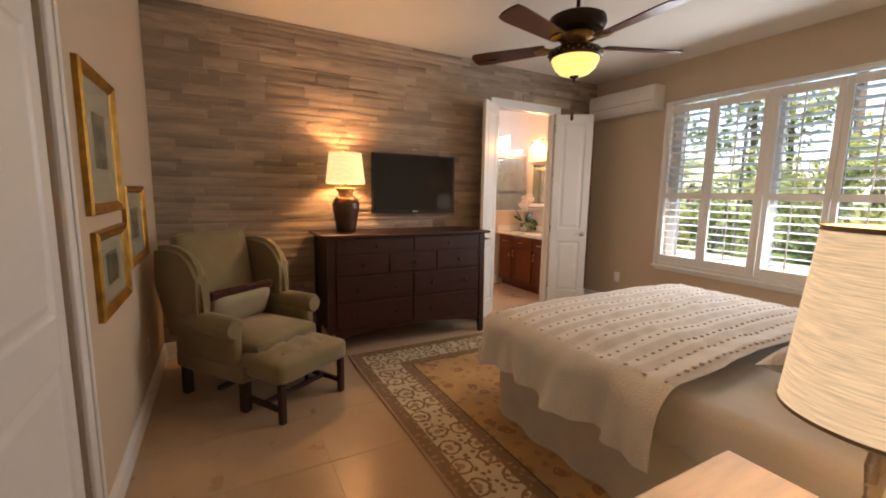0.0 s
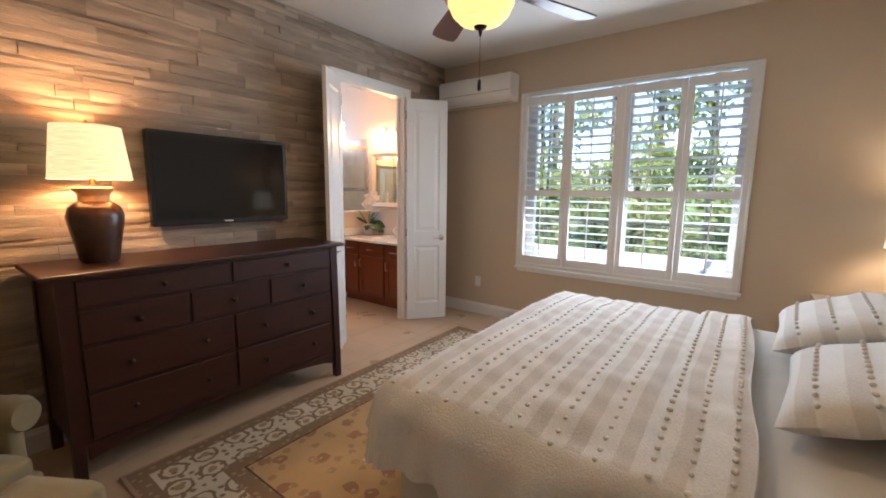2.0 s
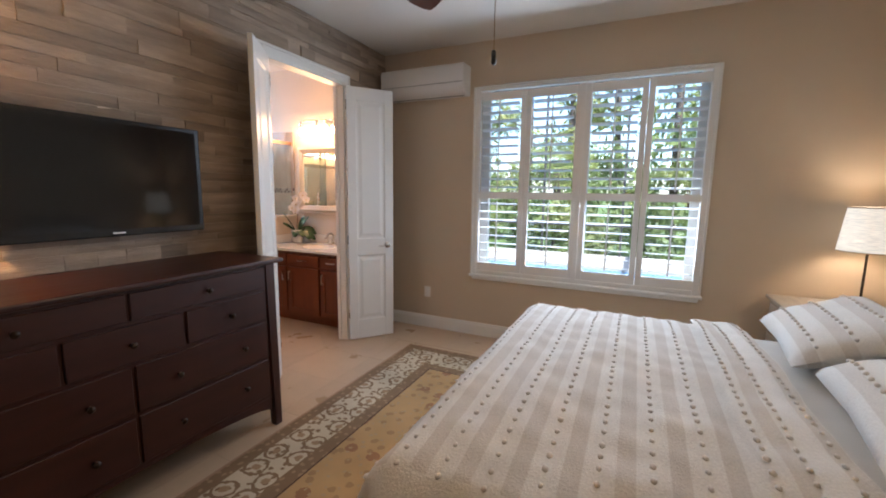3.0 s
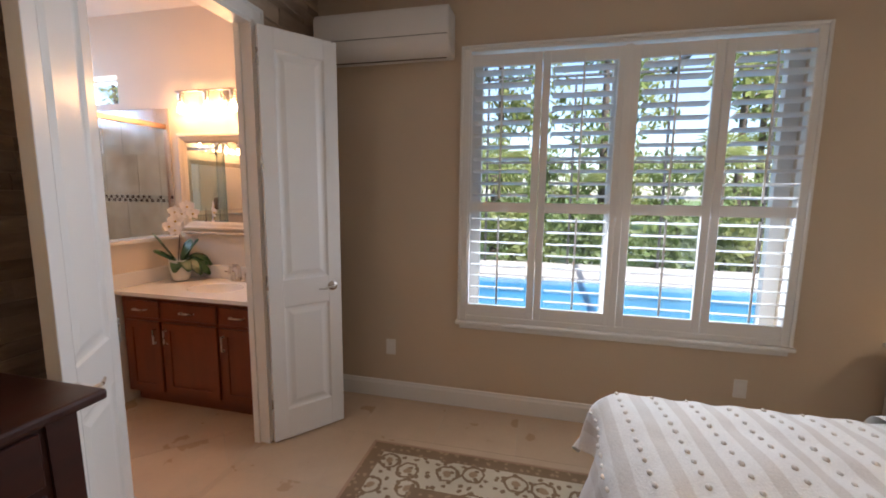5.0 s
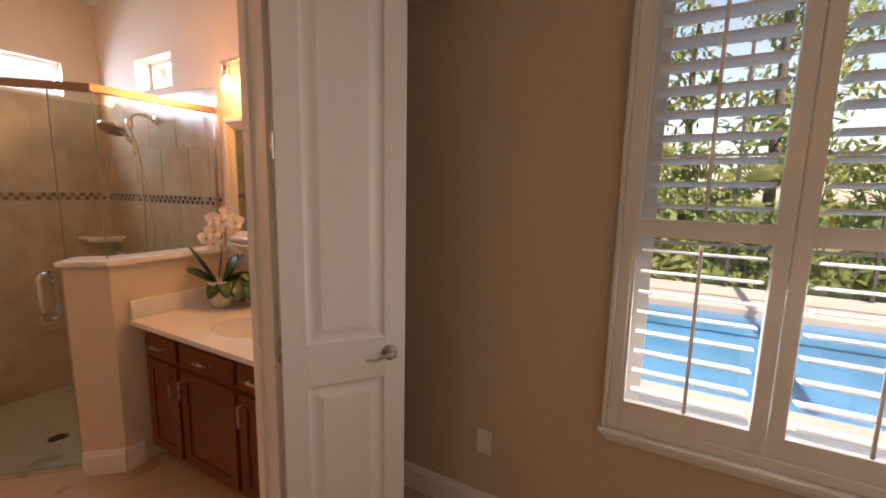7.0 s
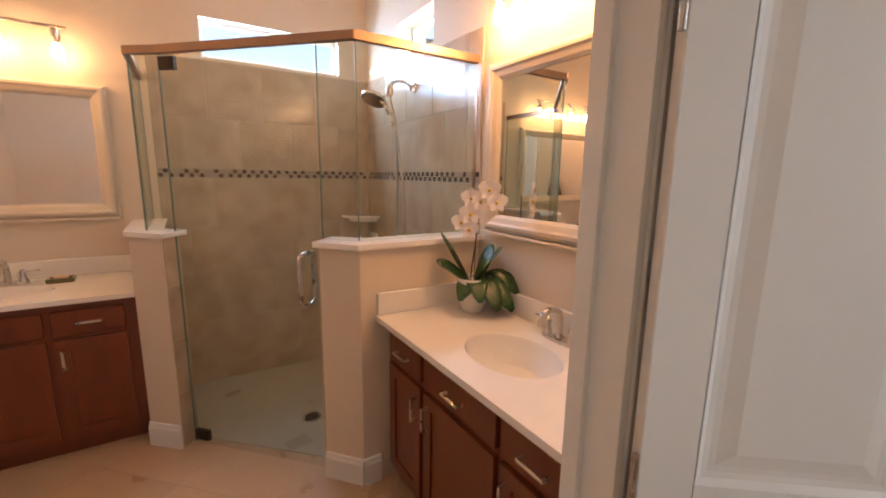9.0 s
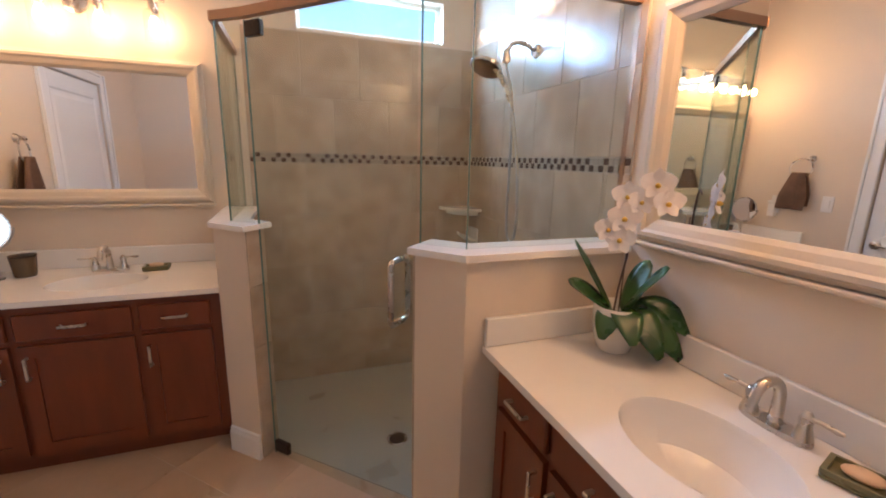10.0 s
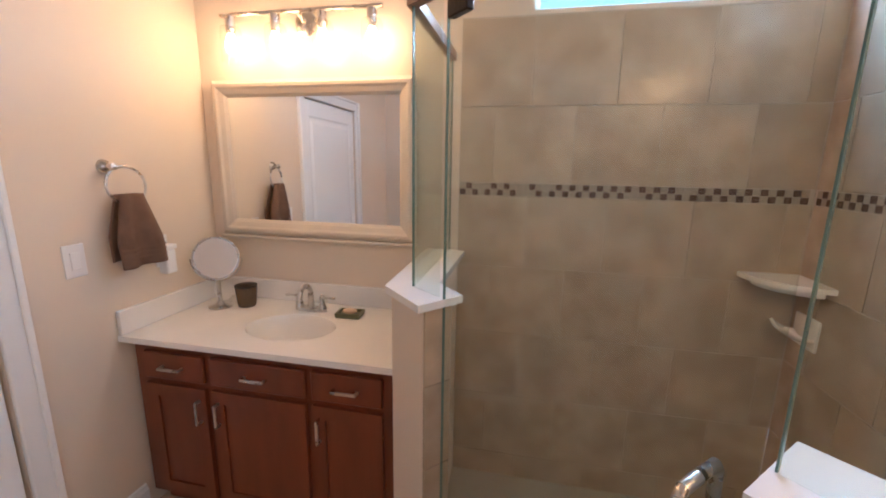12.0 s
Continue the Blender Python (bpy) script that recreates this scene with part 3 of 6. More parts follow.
ring = [(0.0445 * math.cos(TAU * k / 14), 0.0055 * math.sin(TAU * k / 14)) for k in range(14)]
ends = [[louver_bm.verts.new((x, s * lw / 2, z)) for x, z in ring] for s in (-1, 1)]
for k in range(14):
    louver_bm.faces.new((ends[0][k], ends[0][(k + 1) % 14], ends[1][(k + 1) % 14], ends[1][k]))
louver_bm.faces.new(ends[0][::-1])
louver_bm.faces.new(ends[1])
louver = None
# panel openings from window end to the far end: glass bays in local y
for p0, p1 in ((2.735, 3.133), (2.240, 2.638), (1.718, 2.116), (1.222, 1.620)):
    p0, p1 = p0 - 2.185, p1 - 2.185
    pan = part("shutter_panel", B(-0.03, p0 - 0.047, 0.70, -0.002, p0, 2.444, 0.003), WHITE, win)
    part("shutter_stile", B(-0.03, p1, 0.70, -0.002, p1 + 0.047, 2.444, 0.003), WHITE, pan)
    for a, b in ((0.70, 0.785), (1.432, 1.497), (2.37, 2.444)):
        part("shutter_rail", B(-0.029, p0, a, -0.003, p1, b), WHITE, pan)
    for z0, n, pitch in ((0.785, 8, 0.0785), (1.497, 11, 0.0785)):
        for k in range(n):
            m = Matrix.Translation((-0.014, (p0 + p1) / 2, z0 + 0.048 + k * pitch)) @ Matrix.Rotation(radians(9), 4, "Y")
            if louver is None:
                louver = part("louver", louver_bm, WHITE, win, "", 40, m)
            else:
                again(louver, win, m)
        ry = (p0 + p1) / 2
        part("tilt_rod", B(-0.064, ry - 0.006, z0 + 0.02, -0.056, ry + 0.006, z0 + n * pitch - 0.005 + (0.03 if n > 8 else 0.0), 0.002), WHITE, pan)
part("meeting_strip", B(-0.036, -0.022, 0.70, -0.030, 0.022, 2.452, 0.002), WHITE, win)
part("shutter_latch", B(-0.045, -0.006, 1.47, -0.036, 0.006, 1.56, 0.002), WHITE, win)
bm = bmesh.new()
for a, b, c, d in ((-0.985, 0.68, -0.90, 2.52), (0.90, 0.68, 0.985, 2.52), (-0.90, 0.68, 0.90, 0.73), (-0.90, 2.50, 0.90, 2.52), (-0.06, 0.73, 0.06, 2.50)):
    box(bm, 0.12, a, b, 0.175, c, d)
part("sash", bm, WHITE, win)
for a, b in ((-0.90, -0.06), (0.06, 0.90)):
    o = part("pane", B(0.145, a, 0.73, 0.151, b, 2.50), PANE, win)
    o.visible_shadow = False
for nm, args, lab in (("window_2", (3.50, 7.14, 2.22, 4.40, 7.18, 2.46), "high frosted bathroom window above the shower"), ("window_3", (4.74, 6.06, 2.25, 4.78, 6.54, 2.47), "small transom window above the shower")):
    w = thing(nm, (0, 0, 0), 0, lab, "window", kind="structure")
    x0, y0, z0, x1, y1, z1 = args
    f = 0.022
    bm = bmesh.new()
    if x1 - x0 > y1 - y0:
        for a, b, c, d in ((x0, z0, x0 + f, z1), (x1 - f, z0, x1, z1), (x0 + f, z0, x1 - f, z0 + f), (x0 + f, z1 - f, x1 - f, z1)):
            box(bm, a, y0, b, c, y1, d)
        pane = B(x0 + f, y0 + 0.015, z0 + f, x1 - f, y0 + 0.02, z1 - f)
    else:
        for a, b, c, d in ((y0, z0, y0 + f, z1), (y1 - f, z0, y1, z1), (y0 + f, z0, y1 - f, z0 + f), (y0 + f, z1 - f, y1 - f, z1)):
            box(bm, x0, a, b, x1, c, d)
        pane = B(x0 + 0.015, y0 + f, z0 + f, x0 + 0.02, y1 - f, z1 - f)
    part("window_frame", bm, WHITE, w)
    o = part("pane", pane, PANE, w)
    o.visible_shadow = False

# ---- bedroom things ----
rug = solid("area_rug", B(-RUGX / 2, -RUGY / 2, 0, RUGX / 2, RUGY / 2, 0.009, 0.003), RUG, "gold and brown oriental wool rug under the bed", "rug", m=pose(1.065 + RUGX / 2, 3.615 - RUGY / 2, 0.001))

# dresser
dr = thing("dresser", (1.73, 3.955, 0), 0, "dark mahogany dresser with nine knobbed drawers", "dresser")
DW, DD, DH = 0.80, 0.265, 1.075
bm = box(bmesh.new(), -DW, -DD, 0.19, DW, DD, DH - 0.028, 0.004)
part("body", bm, MAHOG, dr)
part("top", B(-0.86, -0.30, DH - 0.027, 0.86, 0.275, DH, 0.008, 2), MAHOG, dr, "polished dark mahogany top")
for sx in (-1, 1):
    for sy in (-1, 1):
        x, y = sx * (DW - 0.02), sy * (DD - 0.02)
        bm = bmesh.new()
        lo = [bm.verts.new((x + sx * (0.035 if a else -0.012), y + sy * (0.035 if b else -0.012), 0)) for a, b in ((0, 0), (1, 0), (1, 1), (0, 1))]
        hi = [bm.verts.new((x + sx * (0.027 if a else -0.035), y + sy * (0.027 if b else -0.035), DH - 0.03)) for a, b in ((0, 0), (1, 0), (1, 1), (0, 1))]
        bm.faces.new(lo)
        bm.faces.new(hi)
        for k in range(4):
            bm.faces.new((lo[k], lo[(k + 1) % 4], hi[(k + 1) % 4], hi[k]))
        part("leg", bm, MAHOG, dr)
bm = bmesh.new()
n = 16
for k in range(n):
    a, b = -DW + 0.05 + (2 * DW - 0.1) * k / n, -DW + 0.05 + (2 * DW - 0.1) * (k + 1) / n
    za, zb = (0.12 + 0.07 * math.sin(math.pi * q / n) ** 0.6 for q in (k, k + 1))
    vs = [bm.verts.new(p) for p in ((a, -DD - 0.004, za), (b, -DD - 0.004, zb), (b, -DD - 0.004, 0.20), (a, -DD - 0.004, 0.20), (a, -DD + 0.02, za), (b, -DD + 0.02, zb), (b, -DD + 0.02, 0.20), (a, -DD + 0.02, 0.20))]
    for q in ((0, 1, 2, 3), (4, 5, 6, 7), (0, 1, 5, 4), (2, 3, 7, 6)):
        bm.faces.new([vs[i] for i in q])
bmesh.ops.remove_doubles(bm, verts=bm.verts[:], dist=0.0005)
part("apron", bm, MAHOG, dr)
rows_d = [(0.905, 1.03, (-0.74, 0.0, 0.74)), (0.715, 0.885, (-0.74, -0.245, 0.245, 0.74)), (0.475, 0.695, (-0.74, 0.0, 0.74)), (0.225, 0.455, (-0.74, 0.0, 0.74))]
for z0, z1, xs in rows_d:
    for a, b in zip(xs, xs[1:]):
        dw = part("drawer", B(a + 0.008, -DD - 0.012, z0, b - 0.008, -DD - 0.001, z1, 0.003), MAHOG, dr)
        kn = [(a + b) / 2] if b - a < 0.6 or z0 > 0.9 else [a + (b - a) * 0.26, a + (b - a) * 0.76]
        for kx in kn:
            part("knob", L([(0, 0), (0.007, 0), (0.006, 0.012), (0.013, 0.018), (0.015, 0.024), (0.010, 0.030), (0, 0.032)], 14, Matrix.Translation((kx, -DD - 0.012, (z0 + z1) / 2)) @ Matrix.Rotation(radians(90), 4, "X")), BRONZE, dw, "dark bronze round knob", 50)

# lamp on the dresser
dl = thing("table_lamp", (1.18, 4.02, DH), 0, "brown glazed jar lamp with lit ivory shade on dresser", "lamp")
dl.scale = (1.16, 1.16, 1.16)
part("base", L([(0, 0), (0.072, 0), (0.078, 0.015), (0.085, 0.06), (0.103, 0.16), (0.110, 0.215), (0.100, 0.255), (0.075, 0.278), (0.06, 0.285)], 32), BROWNGLAZE, dl, "brown glazed jar body", 50)
part("neck", L([(0.06, 0.284), (0.058, 0.30), (0.062, 0.318), (0.075, 0.335), (0.078, 0.345), (0.07, 0.352), (0, 0.353)], 28), TANGLAZE, dl, "", 40)
part("stem", L([(0.012, 0.352), (0.012, 0.40), (0.02, 0.41), (0.02, 0.45), (0, 0.455)], 14), BRASS, dl, "", 40)
bm = L([(0.155, 0.385), (0.128, 0.625)], 40)
part("shade", bm, LAMPSHADE, dl, "lit ivory cloth drum shade", 60)
part("finial", L([(0.004, 0.60), (0.004, 0.632), (0.010, 0.640), (0.006, 0.652), (0, 0.656)], 12), BRASS, dl, "", 40)

# television
tv = thing("television", (1.965, SY, 1.538), 0, "black flat screen television mounted on stone wall", "television")
part("housing", B(-0.475, -0.085, -0.305, 0.475, -0.035, 0.305, 0.006, 2), BLACK, tv)
part("screen", B(-0.448, -0.087, -0.268, 0.448, -0.0855, 0.282), SCREEN, tv, "switched-off glossy black screen")
part("wall_bracket", B(-0.2, -0.035, -0.15, 0.2, 0.0, 0.15), BLACK, tv)
part("badge", B(-0.03, -0.0868, -0.29, 0.03, -0.0855, -0.282), PLASTIC, tv, "small pale lettering bar")

# air conditioner
ac = thing("air_conditioner", (WX, 3.72, 2.43), 0, "white wall-mounted split air conditioner above the door", "air conditioner")
bm = bmesh.new()
prof = [(0, 0.0), (-0.10, 0.0), (-0.17, 0.035), (-0.205, 0.09), (-0.21, 0.24), (-0.19, 0.275), (0, 0.28)]
e = [[bm.verts.new((x, y, z)) for x, z in prof] for y in (-0.46, 0.46)]
for k in range(len(prof)):
    q = (k + 1) % len(prof)
    bm.faces.new((e[0][k], e[0][q], e[1][q], e[1][k]))
bm.faces.new(e[0])
bm.faces.new(e[1])
bmesh.ops.bevel(bm, geom=bm.edges[:], offset=0.006, segments=2, affect="EDGES")
part("housing", bm, PLASTIC, ac, "", 40)
part("air_slot", B(-0.080, -0.42, -0.002, -0.062, 0.42, 0.001), BLACK, ac, "dark outlet slot")
part("seam", B(-0.2125, -0.455, 0.098, -0.209, 0.455, 0.1005), BLACK, ac)

# ceiling fan
fan = thing("ceiling_fan", (2.155, 2.177, 0), 0, "five-blade walnut ceiling fan with lit amber bowl", "ceiling fan")
part("canopy", L([(0, 2.93), (0.07, 2.93), (0.07, 2.90), (0.03, 2.86), (0.013, 2.855)], 24), BRONZE, fan, "", 40)
part("rod", L([(0.013, 2.87), (0.013, 2.55)], 12), BRONZE, fan, "", 60)
part("motor_housing", L([(0.02, 2.56), (0.13, 2.555), (0.17, 2.535), (0.175, 2.50), (0.155, 2.46), (0.10, 2.445)], 36), BRONZE, fan, "dark bronze motor housing", 40)
part("filigree_band", L([(0.10, 2.447), (0.105, 2.43), (0.098, 2.405), (0.085, 2.395), (0.075, 2.37), (0.09, 2.355)], 36), BRASS, fan, "antique brass filigree band", 50)
part("light_collar", L([(0.09, 2.357), (0.15, 2.35), (0.165, 2.33), (0.163, 2.31), (0.148, 2.298), (0.10, 2.298)], 36), BRONZE, fan, "", 40)
bm = bmesh.new()
for k in range(36):
    a = TAU * k / 36
    c, s = math.cos(a), math.sin(a)
    bmesh.ops.create_icosphere(bm, subdivisions=1, radius=0.008 if k % 2 else 0.0055, matrix=Matrix.Translation((0.166 * c, 0.166 * s, 2.322 + (0.007 if k % 2 else -0.006))))
part("filigree", bm, BRASS, fan, "pierced brass beads", 60, kind="stuff")
part("glass_bowl", L([(0.145, 2.30), (0.143, 2.285), (0.125, 2.245), (0.095, 2.215), (0.05, 2.198), (0, 2.194)], 36), AMBERBOWL, fan, "lit amber glass bowl", 60).visible_shadow = False
part("finial", L([(0, 2.200), (0.03, 2.197), (0.026, 2.187), (0.010, 2.180), (0.008, 2.168), (0.003, 2.155), (0, 2.152)], 16), BRONZE, fan, "", 50)
part("pull_chain", T([(0, 0, 2.156), (0, 0, 1.975)], 0.0015, 6), BRASS, fan)
part("pull_knob", T([(0, 0, 1.975), (0, 0, 1.97), (0, 0, 1.93), (0, 0, 1.925)], [0.003, 0.008, 0.009, 0.004], 10), BLACK, fan, "", 60)
for k in range(5):
    a = 51 + 72 * k
    m = Matrix.Rotation(radians(a), 4, "Z") @ Matrix.Translation((0, 0, 2.38)) @ Matrix.Rotation(radians(12), 4, "X")
    bm = prism(bmesh.new(), [(0.19, -0.052), (0.63, -0.072), (0.685, -0.066), (0.702, -0.03), (0.702, 0.03), (0.685, 0.066), (0.63, 0.072), (0.19, 0.052)], -0.004, 0.004)
    bl = part("blade", bm, BLADE, fan, "", None, m)
    bm = prism(bmesh.new(), [(0.07, -0.02), (0.16, -0.015), (0.21, -0.045), (0.25, -0.035), (0.265, 0.0), (0.25, 0.035), (0.21, 0.045), (0.16, 0.015), (0.07, 0.02)], -0.013, -0.005)
    part("blade_iron", bm, BRASS, bl, "antique brass blade iron")

# bed
bed = thing("bed", (2.72, 1.25, 0), 0, "king bed with striped tufted duvet and ivory skirt", "bed")
BT = 0.685
part("mattress", B(-0.965, -1.0, 0.30, 0.965, 1.03, BT - 0.03, 0.06, 4), SHEETCLOTH, bed, "white sheeted mattress", 50)
part("headboard", B(-1.0, -1.20, 0.0, 1.0, -1.12, 1.12, 0.02, 2), NIGHT, bed, "tan washed wood headboard")
bm = bmesh.new()
path_s = []
for k in range(121):
    q = k / 120
    if q < 0.36:
        p = (-0.985, -1.0 + 2.03 * q / 0.36, (-1, 0))
    elif q < 0.64:
        p = (-0.985 + 1.97 * (q - 0.36) / 0.28, 1.045, (0, 1))
    else:
        p = (0.985, 1.03 - 2.03 * (q - 0.64) / 0.36, (1, 0))
    path_s.append(p)
g = []
for i, (x, y, nrm) in enumerate(path_s):
    col = []
    for j in range(7):
        z = 0.42 * (1 - j / 6) + 0.006
        o = 0.016 * math.sin(i * 0.95) * (j / 6) + 0.012 * math.sin(i * 0.37 + 1) * (j / 6) + 0.015 * j / 6
        col.append(bm.verts.new((x + nrm[0] * o, y + nrm[1] * o, z)))
    g.append(col)
for a, b in zip(g, g[1:]):
    for j in range(6):
        bm.faces.new((a[j], b[j], b[j + 1], a[j + 1]))
part("bed_skirt", bm, SKIRT, bed, "ivory gathered bed skirt", 60)


def drape(u, v, v0, lift, drop, foot=True):
    """Cloth over the mattress: u across, v along, in metres of cloth."""
    hw, fl = 0.965, 1.03
    ou = max(0.0, abs(u) - hw)
    ov = max(0.0, v - fl) if foot else 0.0
    d = min(math.hypot(ou, ov), drop)
    su = math.copysign(1, u)
    r = 0.115
    if d > 0:
        t = min(d / (r * math.pi / 2), 1.0)
        out = r * math.sin(t * math.pi / 2)
        down = r * (1 - math.cos(t * math.pi / 2)) + max(0.0, d - r * math.pi / 2)
        w = math.hypot(ou, ov)
        k = max(0, d - 0.1)
        along = v if ou > ov else u
        rip = k * (0.38 * noise.noise(Vector((along * 3.2, 2.0 * su, d * 1.5))) + 0.25 * noise.noise(Vector((along * 8.5, 7.0, d * 2))))
        out += rip + k * 0.2 + lift
        x = min(abs(u), hw) * su + su * out * ou / w
        y = min(v, fl) + out * ov / w
        z = BT + lift - down
    else:
        x, y, z = u, v, BT + lift
    crown = 0.045 * (1 - (min(abs(u), hw) / hw) ** 4) * (1 - max(0, (v - 0.5) / 0.7) ** 4 if v < 1.2 else 0)
    wr = 0.016 * noise.noise(Vector((u * 3.0, v * 4.5, 3))) + 0.009 * noise.noise(Vector((u * 9, v * 7, 8))) + 0.004 * math.sin(v * TAU / 0.14)
    return Vector((x, y, z + (crown + wr if d < 0.02 else crown * max(0, 1 - d * 8) + wr * max(0, 1 - d * 4))))


def cloth(name, u0, u1, v0, v1, nu, nv, lift, drop, mat_, label, foot, jag=0.0):
    bm = bmesh.new()
    uvl = bm.loops.layers.uv.new("UVMap")
    g, q = [], {}
    for i in range(nu + 1):
        col = []
        for j in range(nv + 1):
            u, v = u0 + (u1 - u0) * i / nu, v0 + (v1 - v0) * j / nv
            vv = bm.verts.new(drape(u, v + jag * noise.noise(Vector((u * 2, 5, 1))), v0, lift, drop, foot))
            q[vv] = (u, v)
            col.append(vv)
        g.append(col)
    for i in range(nu):
        for j in range(nv):
            f = bm.faces.new((g[i][j], g[i + 1][j], g[i + 1][j + 1], g[i][j + 1]))
            for lp in f.loops:
                lp[uvl].uv = q[lp.vert]
    return part(name, bm, mat_, bed, label, 70)


cloth("duvet", -1.34, 1.34, -0.15, 1.38, 110, 84, 0.0, 0.43, DUVET, "ivory duvet with taupe stripes", True)
cloth("folded_duvet_top", -1.38, 1.38, -0.17, 0.08, 110, 14, 0.022, 0.40, DUVET, "folded-back striped duvet edge", False, 0.03)


def tufts(name, rows_v, u0, u1, lift, drop, foot, step):
    bm = bmesh.new()
    for v in rows_v:
        u = u0
        while u < u1:
            p = drape(u, v, 0, lift, drop, foot)
            e = 0.002
            du, dv = drape(u + e, v, 0, lift, drop, foot) - p, drape(u, v + e, 0, lift, drop, foot) - p
            nn = du.cross(dv)
            if nn.length > 1e-9:
                nn.normalize()
                s = 0.008 + 0.003 * rnd.random()
                bmesh.ops.create_icosphere(bm, subdivisions=1, radius=s, matrix=Matrix.Translation(p + nn * 0.002) @ Matrix.Diagonal((1.5, 1.0, 0.6, 1)))
            u += step * (0.93 + 0.14 * rnd.random())
    return part(name, bm, TUFT, bed, "taupe tufted dots", 60, kind="stuff")


tufts("duvet_tufting", [0.07 + 0.14 * k for k in range(1, 9)], -1.0, 1.0, 0.0, 0.43, True, 0.062)
tufts("fold_tufting", [-0.13, -0.035, 0.06], -1.0, 1.0, 0.024, 0.40, False, 0.056)


def pillow(name, label, w, h, t, mat_, m, striped):
    bm = bmesh.new()
    uvl = bm.loops.layers.uv.new("UVMap")
    nu, nv, q, G = 26, 20, {}, []
    for s in (1, -1):
        g = []
        for i in range(nu + 1):
            col = []
            for j in range(nv + 1):
                a, b = 2 * i / nu - 1, 2 * j / nv - 1
                puff = ((1 - a ** 4) * (1 - b ** 4)) ** 0.55
                pin = 1 - 0.07 * (1 - abs(a)) * b * b - 0.0
                pin2 = 1 - 0.07 * (1 - abs(b)) * a * a
                vv = bm.verts.new((a * w / 2 * pin2, s * t / 2 * puff + 0.008 * puff * noise.noise(Vector((a * 3, b * 3, s))), b * h / 2 * pin))
                q[vv] = (a * w / 2, b * h / 2)
                col.append(vv)
            g.append(col)
        G.append(g)
        for i in range(nu):
            for j in range(nv):
                f = bm.faces.new((g[i][j], g[i + 1][j], g[i + 1][j + 1], g[i][j + 1]))
                for lp in f.loops:
                    lp[uvl].uv = q[lp.vert]
    bmesh.ops.remove_doubles(bm, verts=bm.verts[:], dist=0.0004)
    th = thing(name, (0, 0, 0), 0, label, "pillow")
    th.matrix_basis = m
    part("cover", bm, mat_, th, "", 70)
    if striped:
        bm = bmesh.new()
        b = -0.14
        while b < h / 2 - 0.03:
            x = -w / 2 + 0.05
            while x < w / 2 - 0.04:
                a_, b_ = 2 * x / w, 2 * b / h
                puff = ((1 - a_ ** 4) * (1 - b_ ** 4)) ** 0.55
                bmesh.ops.create_icosphere(bm, subdivisions=1, radius=0.010, matrix=Matrix.Translation((x, t / 2 * puff + 0.004, b)))
                x += 0.055
            b += 0.14
        part("tufting", bm, TUFT, th, "taupe tufted dots", 60, kind="stuff")
    return th


pillow("pillow", "white pillow against the headboard", 0.86, 0.46, 0.17, SHEETCLOTH, pose(2.26, 0.40, 0.84, 50), False)
pillow("pillow", "white pillow against the headboard", 0.86, 0.46, 0.17, SHEETCLOTH, pose(3.18, 0.40, 0.84, 50), False)
pillow("striped_pillow", "taupe striped tufted pillow sham leaning on bed", 0.82, 0.52, 0.17, SHAM, pose(2.56, 0.74, 0.815, 70, 0, -6), True)
pillow("striped_pillow", "taupe striped tufted pillow sham leaning on bed", 0.82, 0.52, 0.17, SHAM, pose(3.42, 0.74, 0.825, 67, 0, -4), True)


def nightstand(x0, x1, label):
    y0, y1, h = 0.12, 0.735, 0.74
    o = thing("nightstand", ((x0 + x1) / 2, (y0 + y1) / 2, 0), 0, label, "nightstand", "pair of nightstands")
    w, d = (x1 - x0) / 2, (y1 - y0) / 2
    part("top", B(-w, -d, h - 0.028, w, d, h, 0.008, 2), NIGHT, o)
    part("body", B(-w + 0.03, -d + 0.03, 0.22, w - 0.03, d - 0.03, h - 0.029, 0.003), NIGHT, o)
    for z0, z1 in ((0.25, 0.46), (0.48, 0.69)):
        dw = part("drawer", B(-w + 0.06, d - 0.03, z0, w - 0.06, d - 0.016, z1, 0.003), NIGHT, o)
        part("knob", L([(0, 0), (0.007, 0), (0.013, 0.018), (0.010, 0.028), (0, 0.03)], 12, Matrix.Translation((0, d - 0.016, (z0 + z1) / 2)) @ Matrix.Rotation(radians(-90), 4, "X")), BRONZE, dw, "", 50)
    for sx in (-1, 1):
        for sy in (-1, 1):
            part("leg", B(sx * (w - 0.03), sy * (d - 0.03), 0, sx * (w - 0.085), sy * (d - 0.085), 0.22), NIGHT, o)
    return o


nightstand(0.85, 1.385, "pale tan wooden nightstand beside the bed with a lamp")
nightstand(4.13, 4.64, "tan wooden nightstand in the window corner")


